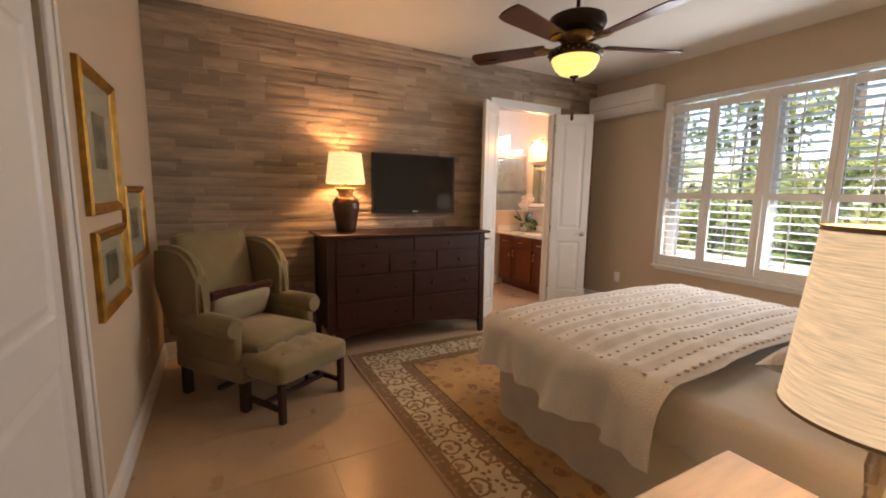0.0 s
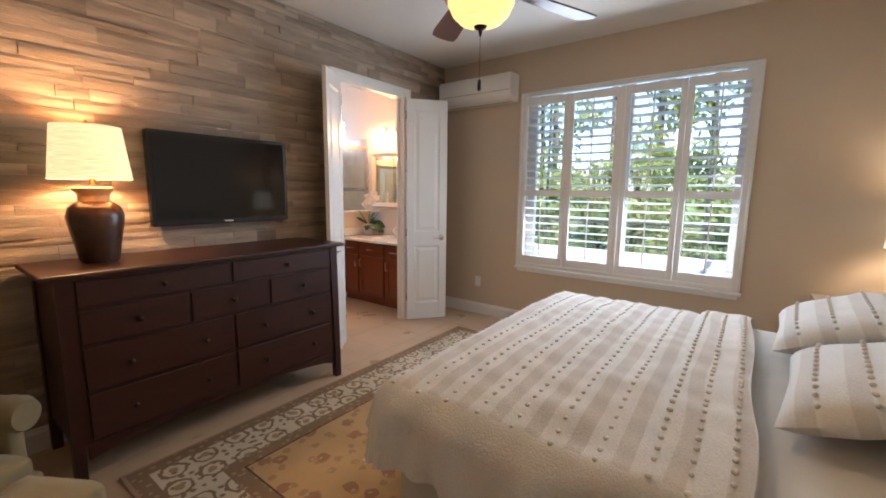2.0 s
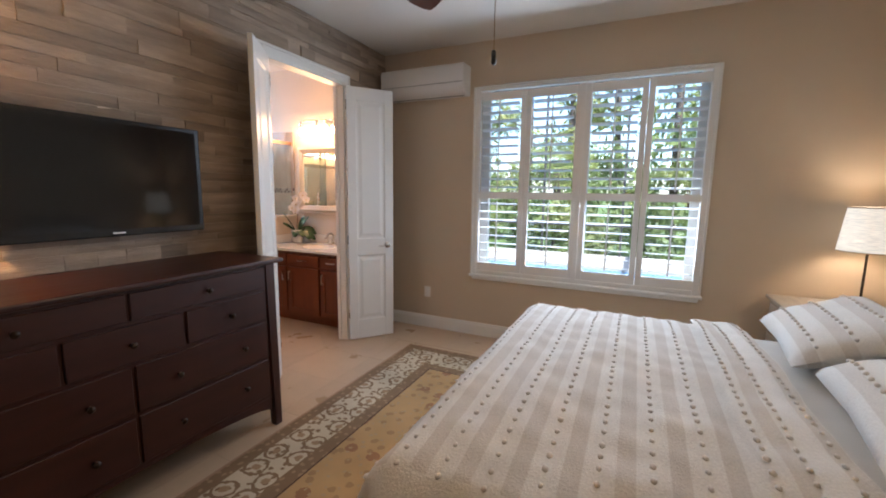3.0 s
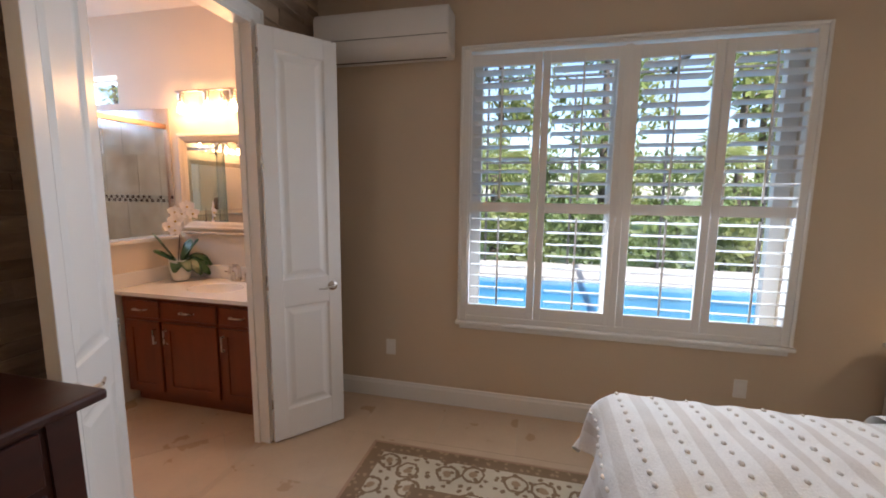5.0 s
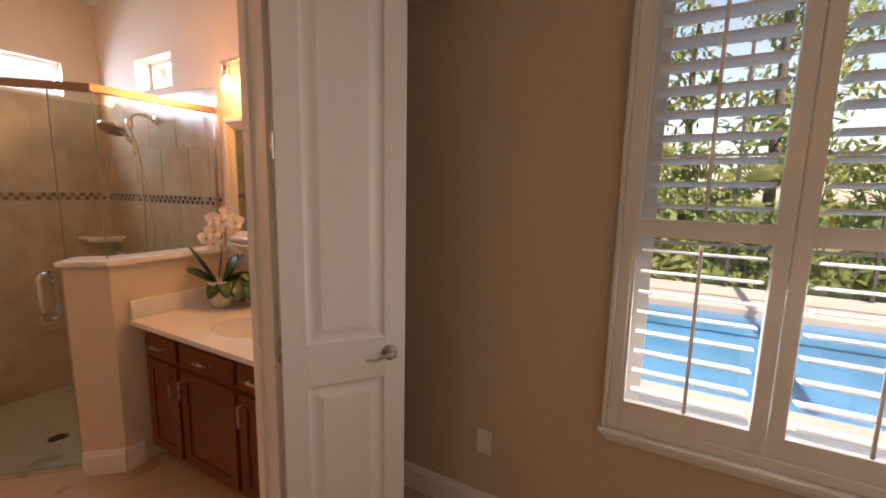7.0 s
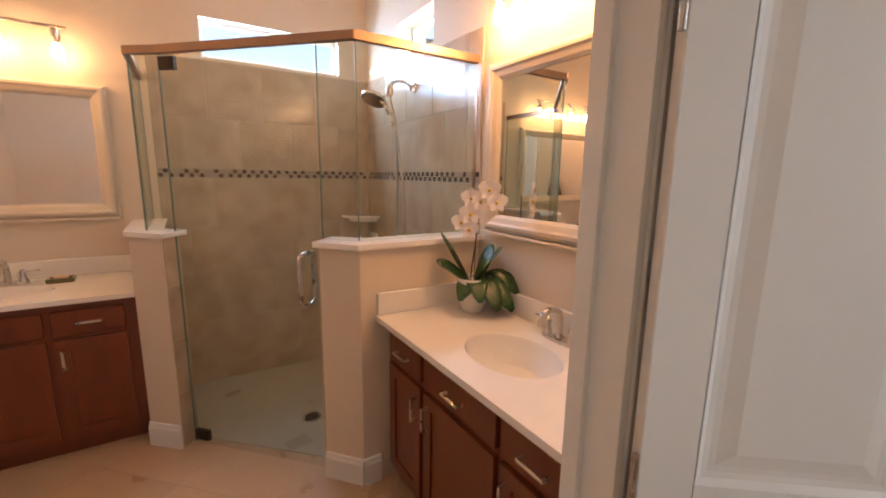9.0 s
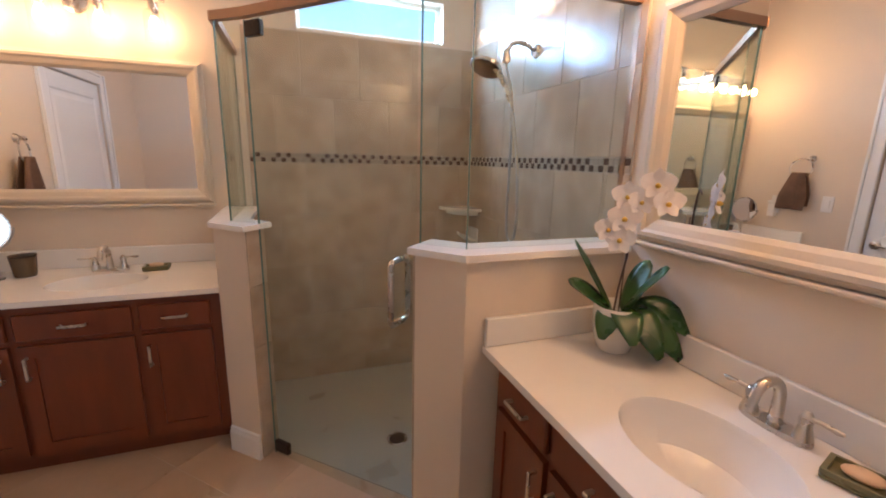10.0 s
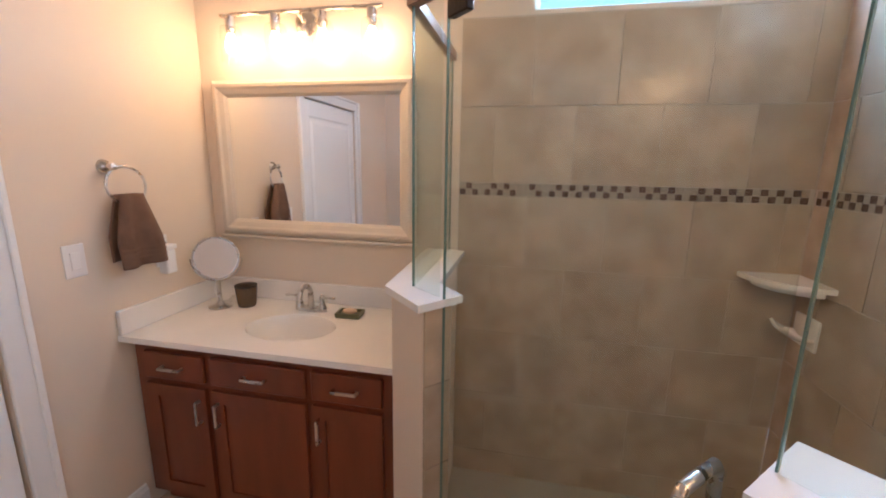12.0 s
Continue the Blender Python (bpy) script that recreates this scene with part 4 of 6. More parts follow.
def bedside_lamp(x, y, mat_, label, z0, z1):
    o = thing("bedside_lamp", (x, y, 0.74), 0, label, "lamp", "pair of bedside lamps")
    z0, z1 = z0 - 0.74, z1 - 0.74
    part("base", L([(0, 0), (0.07, 0), (0.07, 0.012), (0.02, 0.022), (0.012, 0.03)], 24), BULBGLASS if y > 0.40 else BRONZE, o, "", 40)
    part("stem", L([(0.012, 0.02), (0.02, 0.08), (0.012, 0.14), (0.018, 0.2), (0.010, 0.27), (0.009, z0 + 0.12), (0, z0 + 0.121)] if y > 0.40 else [(0.012, 0.02), (0.008, 0.04), (0.007, z0 + 0.12), (0, z0 + 0.121)], 16), NICKEL if y > 0.40 else BRONZE, o, "", 50)
    part("shade", L([(0.16, z0), (0.128, z1)], 48), mat_, o, "woven linen drum shade", 60)
    part("shade_trim", L([(0.1615, z0 - 0.002), (0.1612, z0 + 0.006)], 48), TAN_TRIM, o, "brown edge binding", 60)
    part("shade_trim", L([(0.1300, z1 - 0.008), (0.1295, z1 + 0.002)], 48), TAN_TRIM, o, "brown edge binding", 60)
    return o


TAN_TRIM = material("brown_binding", (0.42, 0.30, 0.18), 0.8)
bedside_lamp(1.23, 0.41, LINENSHADE, "bedside lamp with woven linen shade on nightstand", 1.04, 1.40)
bedside_lamp(4.42, 0.27, LINENPALE, "lit bedside lamp with pale linen shade", 1.13, 1.43)


# wing chair: local +y is its front
ch = thing("wing_chair", (0.30, 3.42, 0), 0, "sage green upholstered wing chair with mahogany legs", "armchair")
ch.rotation_euler = (0, 0, radians(180 + 37))


def soft_box(x0, y0, z0, x1, y1, z1, r, puff=0.0):
    bm = B(x0, y0, z0, x1, y1, z1)
    bmesh.ops.subdivide_edges(bm, edges=bm.edges[:], cuts=6, use_grid_fill=True)
    c = Vector(((x0 + x1) / 2, (y0 + y1) / 2, (z0 + z1) / 2))
    h = Vector((abs(x1 - x0) / 2, abs(y1 - y0) / 2, abs(z1 - z0) / 2))
    for v in bm.verts:
        d = v.co - c
        k = Vector([max(-h[i] + r, min(h[i] - r, d[i])) for i in range(3)])
        e = d - k
        if e.length > 1e-6:
            e = e.normalized() * r
        a, b = d.x / h.x, d.y / h.y
        v.co = c + k + e
        if d.z > 0:
            v.co.z += puff * (1 - a * a) * (1 - b * b)
    return bm


part("seat_frame", soft_box(-0.36, -0.34, 0.20, 0.36, 0.33, 0.34, 0.03), GREENCLOTH, ch, "", 60)
part("seat_cushion", soft_box(-0.285, -0.26, 0.335, 0.285, 0.385, 0.47, 0.05, 0.03), GREENCLOTH, ch, "", 60)
bk = part("backrest", soft_box(-0.29, -0.075, -0.02, 0.29, 0.075, 0.80, 0.06), GREENCLOTH, ch, "", 60, pose(0, -0.29, 0.34, 9))
for s in (-1, 1):
    bm = bmesh.new()
    prof = [(-0.40, 0.40), (-0.16, 0.42), (0.0, 0.56), (0.01, 0.68), (-0.02, 0.86), (-0.06, 0.98), (-0.16, 1.05), (-0.33, 1.075), (-0.46, 1.05), (-0.45, 0.8)]
    i0 = [bm.verts.new((s * 0.30, y, z)) for y, z in prof]
    i1 = [bm.verts.new((s * (0.395 if z > 0.5 else 0.36), y, z)) for y, z in prof]
    bm.faces.new(i0)
    bm.faces.new(i1)
    for k in range(len(prof)):
        q = (k + 1) % len(prof)
        bm.faces.new((i0[k], i0[q], i1[q], i1[k]))
    bmesh.ops.bevel(bm, geom=bm.edges[:], offset=0.03, segments=3, affect="EDGES")
    part("wing", bm, GREENCLOTH, ch, "", 60)
    part("arm", soft_box(s * 0.285, -0.33, 0.30, s * 0.37, 0.27, 0.56, 0.04), GREENCLOTH, ch, "", 60)
    bm = T([(s * 0.345, -0.2, 0.575), (s * 0.35, 0.05, 0.575), (s * 0.355, 0.255, 0.57), (s * 0.355, 0.285, 0.57)], [0.065, 0.072, 0.076, 0.06], 18)
    part("rolled_arm", bm, GREENCLOTH, ch, "", 50)
    for y in (-0.30, 0.28):
        part("leg", B(s * 0.28, y - 0.025, 0, s * 0.335, y + 0.03, 0.21, 0.004), MAHOG, ch, "dark mahogany leg")
part("stretcher", B(-0.29, -0.02, 0.07, 0.29, 0.015, 0.10, 0.003), MAHOG, ch)

cu = thing("lumbar_cushion", (0, 0, 0), 0, "cream lumbar cushion with maroon fringe on wing chair", "cushion")
cu.matrix_basis = ch.matrix_basis @ pose(0.02, -0.10, 0.60, 68)
part("cover", soft_box(-0.245, -0.125, -0.055, 0.245, 0.125, 0.055, 0.05, 0.02), CREAM, cu, "", 60)
for s in (-1, 1):
    bm = bmesh.new()
    for k in range(60):
        x = -0.25 + 0.5 * k / 59
        box(bm, x - 0.0042, s * 0.105, -0.02, x + 0.0042, s * (0.155 + 0.008 * rnd.random()), 0.02)
    part("fringe", bm, MAROON, cu, "maroon thread fringe", kind="stuff")

# ottoman
ot = thing("ottoman", (0.545, 3.02, 0), 32, "tufted sage green footstool with mahogany stretcher legs", "ottoman")
OW, OD = 0.275, 0.19
bm = soft_box(-OW - 0.02, -OD - 0.02, 0.25, OW + 0.02, OD + 0.02, 0.40, 0.045, 0.03)
bmesh.ops.subdivide_edges(bm, edges=bm.edges[:], cuts=1, use_grid_fill=True)
tuft_at = [(x, y) for x in (-0.16, 0, 0.16) for y in (-0.08, 0.08)]
for v in bm.verts:
    if v.co.z > 0.36:
        v.co.z -= sum(0.024 * math.exp(-((v.co.x - a) ** 2 + (v.co.y - b) ** 2) / 0.0016) for a, b in tuft_at)
part("cushion", bm, GREENCLOTH, ot, "button-tufted sage green cushion", 70)
for a, b in tuft_at:
    part("button", L([(0, 0.006), (0.008, 0.004), (0.010, 0)], 10, Matrix.Translation((a, b, 0.405))), GREENCLOTH, ot, "", 60)
for sx in (-1, 1):
    for sy in (-1, 1):
        part("leg", B(sx * OW, sy * OD, 0, sx * (OW - 0.04), sy * (OD - 0.04), 0.255, 0.004), MAHOG, ot, "dark mahogany leg")
    part("stretcher", B(sx * OW - sx * 0.008, -OD + 0.04, 0.07, sx * OW - sx * 0.032, OD - 0.04, 0.10), MAHOG, ot)
part("stretcher", B(-OW + 0.03, -0.012, 0.075, OW - 0.03, 0.012, 0.103), MAHOG, ot)


def picture(y0, y1, z0, z1, label, fw):
    p = thing("framed_picture", (LX, (y0 + y1) / 2, (z0 + z1) / 2), 0, label, "picture", "pictures on the wall")
    a, b = (y1 - y0) / 2, (z1 - z0) / 2
    bm = flat_ring(bmesh.new(), "x", 0.001, 0.03, -a, -b, a, b, 0, [(0, 0), (0, 0.7), (0.008, 1.0), (fw * 0.45, 0.7), (fw * 0.55, 0.85), (fw * 0.9, 0.5), (fw, 0.3), (fw, 0.1)])
    part("frame", bm, GOLD, p, "carved gilt frame")
    part("mount", B(0.004, -a + fw, -b + fw, 0.008, a - fw, b - fw), MAT, p)
    part("print", B(0.0085, -a * 0.36, -b * 0.36, 0.0095, a * 0.36, b * 0.42), PRINT, p, "small muted landscape print")
    o = part("glass", B(0.0105, -a + fw, -b + fw, 0.012, a - fw, b - fw), PANE, p)
    o.visible_shadow = False
    return p


picture(2.32, 2.93, 1.33, 1.96, "large gilt framed landscape print on beige wall", 0.05)
picture(2.35, 2.95, 0.87, 1.26, "wide gilt framed landscape print hung low", 0.05)
picture(3.0, 3.62, 0.99, 1.46, "gilt framed print beside the stone wall", 0.045)


def plate(name, p, axis, sgn, w, h, label, rocker):
    o = thing(name, p, 0, label, "outlet" if not rocker else "switch")
    th = 0.006 * sgn
    if axis == "x":
        part("plate", B(0, -w / 2, -h / 2, th, w / 2, h / 2, 0.002), PLASTIC, o)
        for z in ((0,) if rocker else (-0.02, 0.02)):
            part("rocker" if rocker else "socket", B(th, -0.016, z - (0.033 if rocker else 0.014), th * 1.6, 0.016, z + (0.033 if rocker else 0.014), 0.001), WHITE, o)
    return o


plate("wall_outlet", (WX, 1.40, 0.36), "x", -1, 0.075, 0.12, "white double wall outlet under the window", False)
plate("wall_outlet", (WX, 3.72, 0.40), "x", -1, 0.075, 0.12, "white double wall outlet near the door", False)
plate("wall_outlet", (LX, 3.46, 0.38), "x", 1, 0.075, 0.12, "white wall outlet beside the wing chair", False)

# ---- bathroom ----
PONY = 1.165


def extrude_wall(name, poly, z1, label):
    return solid(name, prism(bmesh.new(), poly, 0, z1), BATHPAINT, label, "wall", kind="structure")


pony_poly = [(BX1, 5.565), (3.975, 5.565), (3.84, 5.72), (3.925, 5.80), (4.03, 5.685), (BX1, 5.685)]
stub_poly = [(3.08, BY1), (3.08, 6.46), (3.225, 6.325), (3.295, 6.40), (3.20, 6.50), (3.20, BY1)]
extrude_wall("wall_pony", pony_poly, PONY, "cream painted half wall of the shower")
extrude_wall("wall_stub", stub_poly, PONY, "cream painted short half wall beside vanity")
solid("trim_pony_cap", prism(bmesh.new(), [(BX1, 5.53), (3.955, 5.528), (3.805, 5.70), (3.935, 5.83), (4.05, 5.715), (BX1, 5.715)], PONY, PONY + 0.024), COUNTER, "white marble cap on the shower half wall", "trim", kind="structure")
solid("trim_stub_cap", prism(bmesh.new(), [(3.05, BY1), (3.065, 6.435), (3.227, 6.266), (3.335, 6.397), (3.235, 6.51), (3.235, BY1)], PONY, PONY + 0.024), COUNTER, "white marble cap on the short half wall", "trim", kind="structure")


# shower screen
sc = thing("shower_screen", (0, 0, 0), 0, "frameless glass shower enclosure with bronze header rail", "shower screen")
RZ = 2.035
A0, A1, A2, A3 = (BX1, 5.615), (3.99, 5.615), (3.865, 5.75), (3.285, 6.345)
S1 = (3.16, 6.445)


def pane_between(name, a, b, z0, z1, label):
    d = Vector((b[0] - a[0], b[1] - a[1], 0))
    ln = d.length
    m = Matrix.Translation((a[0], a[1], 0)) @ Matrix.Rotation(math.atan2(d.y, d.x), 4, "Z")
    o = part(name, B(0.004, -0.004, z0, ln - 0.004, 0.004, z1), GLASS, sc, label, None, m)
    o.visible_shadow = False
    part("glass_edge", B(ln - 0.0039, -0.004, z0, ln - 0.001, 0.004, z1), EDGE, o, "green glass edge")
    return o, m, ln


pane_between("fixed_pane", A0, A1, PONY + 0.026, RZ, "clear fixed pane")
pane_between("fixed_pane", A1, A2, PONY + 0.026, RZ, "clear fixed pane")
dglass, dm, dl_ = pane_between("door_pane", (A2[0] - 0.008, A2[1] + 0.008), A3, 0.012, RZ - 0.008, "clear glass shower door")
pane_between("fixed_pane", (3.27, 6.355), S1, PONY + 0.026, RZ, "clear fixed pane")
pane_between("fixed_pane", S1, (3.16, BY1), PONY + 0.026, RZ, "clear fixed pane")
bm = bmesh.new()
for a, b in ((A0, A1), (A1, A3), (A3, S1), (S1, (3.16, BY1))):
    d = Vector((b[0] - a[0], b[1] - a[1], 0))
    r = bmesh.ops.create_cube(bm, size=1, matrix=Matrix.Translation(((a[0] + b[0]) / 2, (a[1] + b[1]) / 2, RZ + 0.018)) @ Matrix.Rotation(math.atan2(d.y, d.x), 4, "Z") @ Matrix.Diagonal((d.length + 0.02, 0.032, 0.036, 1)))
part("header_rail", bm, RAIL, sc, "champagne bronze header rail")
part("wall_channel", B(BX1 - 0.012, 5.603, PONY + 0.026, BX1, 5.627, RZ), RAIL, sc)
for z in (0.03, RZ - 0.075):
    part("pivot_hinge", B(dl_ - 0.10, -0.012, z, dl_ - 0.012, 0.012, z + 0.06, 0.003), BRONZE, sc, "bronze pivot hinge", None, dm)
bm = T([(0.075, -0.005, 0.87), (0.075, -0.05, 0.872), (0.075, -0.06, 0.885), (0.075, -0.06, 1.105), (0.075, -0.05, 1.118), (0.075, -0.005, 1.12)], 0.0105, 12)
# the pull stands on the room side
part("pull_handle", bm, NICKEL, sc, "brushed nickel pull handle", 60, dm @ Matrix.Scale(-1, 4, (0, 1, 0)))
part("pull_handle", T([(0.075, -0.005, 0.87), (0.075, -0.05, 0.872), (0.075, -0.06, 0.885), (0.075, -0.06, 1.105), (0.075, -0.05, 1.118), (0.075, -0.005, 1.12)], 0.0105, 12), NICKEL, sc, "brushed nickel pull handle", 60, dm)

shower_floor = solid("shower_floor", prism(bmesh.new(), [(3.205, BY1), (3.205, 6.51), (3.295, 6.40), (3.925, 5.80), (4.04, 5.69), (BX1, 5.69), (BX1, BY1)], -0.003, 0.004), SHFLOOR, "pale greenish shower floor", "floor", kind="structure")
dn = thing("floor_drain", (3.90, 6.26, 0.004), 0, "round metal shower drain", "drain")
part("ring", L([(0.055, 0), (0.055, 0.004), (0.045, 0.005), (0.043, 0.002)], 24), NICKEL, dn, "", 40)
part("grate", L([(0, 0.003), (0.043, 0.003)], 24), BRONZE, dn)


def vanity(name, loc, rz, label, seq, H=0.825):
    """Cabinet 1.2 m wide: local x along it, front towards -y, back at y 0."""
    v = thing(name, loc, rz, label, "vanity cabinet")
    W, D = 1.17, 0.525
    up = H - 0.825
    bm = box(bmesh.new(), 0.0, -D, 0.10, W, 0.0, 0.69)
    box(bm, 0.0, -D, 0.69, W, -D + 0.02, H)
    box(bm, 0.0, -D + 0.02, 0.69, 0.02, 0.0, H)
    box(bm, W - 0.02, -D + 0.02, 0.69, W, 0.0, H)
    part("body", bm, CHERRY, v)
    part("toe_kick", B(0.0, -D + 0.07, 0.0, W, -D + 0.09, 0.10), CHERRY, v)
    for x0, x1, hinge in seq:
        zt, zb = 0.785 + up, 0.665 + up
        dw = part("drawer", B(x0, -D - 0.02, zb, x1, -D - 0.001, zt, 0.004), CHERRY, v)
        pull(dw, ((x0 + x1) / 2, -D - 0.02, (zb + zt) / 2), True)
        z0, z1 = 0.125, 0.64 + up
        s = 0.055
        dd = part("door", B(x0 + s, -D - 0.012, z0 + s, x1 - s, -D - 0.001, z1 - s), CHERRY, v)
        bm = bmesh.new()
        for a, b, c, d in ((x0, z0, x0 + s, z1), (x1 - s, z0, x1, z1), (x0 + s, z0, x1 - s, z0 + s), (x0 + s, z1 - s, x1 - s, z1)):
            box(bm, a, -D - 0.02, b, c, -D - 0.001, d)
        part("door_frame", bm, CHERRY, dd)
        hx = x1 - 0.03 if hinge == "l" else x0 + 0.03
        pull(dd, (hx, -D - 0.02, z1 - 0.10), False)
    return v


def pull(parent, p, flat):
    x, y, z = p
    h = 0.048
    if flat:
        bm = B(x - h - 0.004, y - 0.03, z - 0.006, x + h + 0.004, y - 0.022, z + 0.006, 0.002)
        for s in (-1, 1):
            box(bm, x + s * h - 0.005, y - 0.024, z - 0.004, x + s * h + 0.005, y, z + 0.004)
    else:
        bm = B(x - 0.006, y - 0.03, z - h - 0.004, x + 0.006, y - 0.022, z + h + 0.004, 0.002)
        for s in (-1, 1):
            box(bm, x - 0.004, y - 0.024, z + s * h - 0.005, x + 0.004, y, z + s * h + 0.005)
    return part("handle", bm, NICKEL, parent, "brushed nickel bar handle")


def basin_top(name, loc, rz, W, D, cx, cy, ra, rb, label, side_l, side_r):
    """Counter with a sunk oval bowl and an upstand; local frame like the vanity's."""
    c = thing(name, loc, rz, label, "countertop")
    bm = bmesh.new()
    n = 48
    x0, x1, y0, y1 = 0.0, W, -D, 0.0
    outer = []
    for k in range(n):
        a = TAU * k / n
        dx, dy = math.cos(a), math.sin(a)
        t = min(((x1 - cx) / dx if dx > 0 else (x0 - cx) / dx) if abs(dx) > 1e-9 else 9, ((y1 - cy) / dy if dy > 0 else (y0 - cy) / dy) if abs(dy) > 1e-9 else 9)
        outer.append((cx + dx * t, cy + dy * t))
    for qx, qy in ((x0, y0), (x1, y0), (x0, y1), (x1, y1)):
        k = min(range(n), key=lambda i: (outer[i][0] - qx) ** 2 + (outer[i][1] - qy) ** 2)
        outer[k] = (qx, qy)
    prof = [(1.0, 0.0), (0.985, -0.006), (0.97, -0.02), (0.90, -0.06), (0.72, -0.105), (0.4, -0.13), (0.12, -0.137), (0.0, -0.138)]
    ro = [bm.verts.new((x, y, 0.0)) for x, y in outer]
    rlow = [bm.verts.new((x, y, -0.026)) for x, y in outer]
    rings = [[bm.verts.new((cx + ra * s * math.cos(TAU * k / n), cy + rb * s * math.sin(TAU * k / n), z)) for k in range(n)] for s, z in prof[:-1]]
    chain = [rlow, ro] + rings
    for a, b in zip(chain, chain[1:]):
        for k in range(n):
            bm.faces.new((a[k], a[(k + 1) % n], b[(k + 1) % n], b[k]))
    bm.faces.new(rings[-1])
    part("slab", bm, COUNTER, c, "", 30)
    bm = box(bmesh.new(), 0.0, -0.02, 0.0, W, -0.001, 0.105, 0.003)
    if side_l:
        box(bm, 0.0, -D + 0.005, 0.0, 0.02, -0.021, 0.105, 0.003)
    if side_r:
        box(bm, W - 0.02, -D + 0.005, 0.0, W, -0.021, 0.105, 0.003)
    part("upstand", bm, COUNTER, c, "white marble upstand")
    part("sink_drain", L([(0, 0.003), (0.018, 0.003), (0.024, 0.001), (0.024, -0.004)], 20, Matrix.Translation((cx, cy, -0.136))), NICKEL, c, "metal sink drain", 40)
    return c


def faucet(loc, rz, label):
    f = thing("faucet", loc, rz, label, "faucet", "vanity faucets")
    bm = prism(bmesh.new(), [(0.085 * math.cos(TAU * k / 28), 0.028 * math.sin(TAU * k / 28)) for k in range(28)], 0, 0.014)
    part("base_plate", bm, NICKEL, f, "", 40)
    pts = [(0, 0, 0.01)] + [(0, -0.052 + 0.052 * math.cos(a), 0.085 + 0.052 * math.sin(a)) for a in [radians(k) for k in range(0, 171, 17)]] + [(0, -0.105, 0.078)]
    part("spout", T(pts, [0.017] + [0.013] * (len(pts) - 2) + [0.011], 14), NICKEL, f, "", 60)
    for s in (-1, 1):
        part("handle_body", L([(0.022, 0.012), (0.018, 0.03), (0.013, 0.05), (0.016, 0.065), (0.009, 0.08), (0, 0.083)], 16, Matrix.Translation((s * 0.062, 0, 0))), NICKEL, f, "", 50)
        part("lever", T([(s * 0.062, 0, 0.068), (s * 0.095, -0.004, 0.073), (s * 0.125, -0.006, 0.072), (s * 0.135, -0.006, 0.073)], [0.006, 0.005, 0.007, 0.004], 10), NICKEL, f, "", 60)
    return f


def soap_dish(loc, rz):
    s = thing("soap_dish", loc, rz, "olive green soap dish with a peach soap bar", "soap dish", "soap dishes")
    bm = box(bmesh.new(), -0.06, -0.042, 0.0, 0.06, 0.042, 0.012, 0.004)
    for a in ((-0.06, -0.042, 0.012, -0.05, 0.042, 0.024), (0.05, -0.042, 0.012, 0.06, 0.042, 0.024), (-0.05, -0.042, 0.012, 0.05, -0.034, 0.024), (-0.05, 0.034, 0.012, 0.05, 0.042, 0.024)):
        box(bm, *a)
    part("dish", bm, SOAPDISH, s)
    b = bmesh.new()
    bmesh.ops.create_uvsphere(b, u_segments=20, v_segments=10, radius=1, matrix=Matrix.Translation((0, 0, 0.026)) @ Matrix.Diagonal((0.036, 0.024, 0.012, 1)))
    part("soap_bar", b, SOAP, s, "peach oval soap bar", 60)


def wall_mirror(name, loc, rz, W, H, label):
    """Framed mirror; local x along the wall, y out of the wall is negative."""
    o = thing(name, loc, rz, label, "mirror", "vanity mirrors")
    fw = 0.078
    bm = flat_ring(bmesh.new(), "y", 0, -0.04, 0, 0, W, H, 0, [(0, 0), (0, 0.6), (0.012, 0.75), (0.018, 1.0), (0.032, 1.0), (0.042, 0.8), (0.064, 0.62), (0.070, 0.5), (fw, 0.35), (fw, 0.1)])
    part("frame", bm, FRAMEPAINT, o, "cream painted moulded frame")
    part("mirror_glass", B(fw - 0.004, -0.010, fw - 0.004, W - fw + 0.004, -0.006, H - fw + 0.004), MIRROR, o, "silvered mirror glass")
    bm = B(-0.008, -0.042, -0.003, W + 0.008, 0, -0.020, 0.006, 2)
    part("ledge", bm, FRAMEPAINT, o)
    return o


def vanity_light(name, loc, rz, n, pitch, label):
    o = thing(name, loc, rz, label, "wall light", "vanity lights")
    part("back_plate", L([(0, 0), (0.055, 0), (0.055, 0.012), (0.03, 0.022), (0, 0.024)], 24, Matrix.Rotation(radians(90), 4, "X")), NICKEL, o, "", 40)
    part("arm", T([(0, -0.02, 0), (0, -0.075, 0.025)], 0.01, 10), NICKEL, o)
    half = pitch * (n - 1) / 2
    part("bar", B(-half - 0.05, -0.085, 0.025, half + 0.05, -0.065, 0.040, 0.003), NICKEL, o)
    for k in range(n):
        x = -half + k * pitch
        g = part("glass_shade", L([(0.048, -0.175), (0.048, -0.035), (0.04, -0.02), (0.02, -0.015)], 24, Matrix.Translation((x, -0.075, 0))), BULBGLASS, o, "clear glass cylinder", 50)
        g.visible_shadow = False
        part("socket", L([(0.022, 0.025), (0.022, -0.03), (0.014, -0.05)], 16, Matrix.Translation((x, -0.075, 0))), NICKEL, g, "", 40)
        bb = part("bulb", L([(0.013, -0.05), (0.026, -0.085), (0.028, -0.105), (0.018, -0.128), (0, -0.134)], 16, Matrix.Translation((x, -0.075, 0))), FILAMENT, g, "lit warm bulb", 60)
        bb.visible_shadow = False
    return o


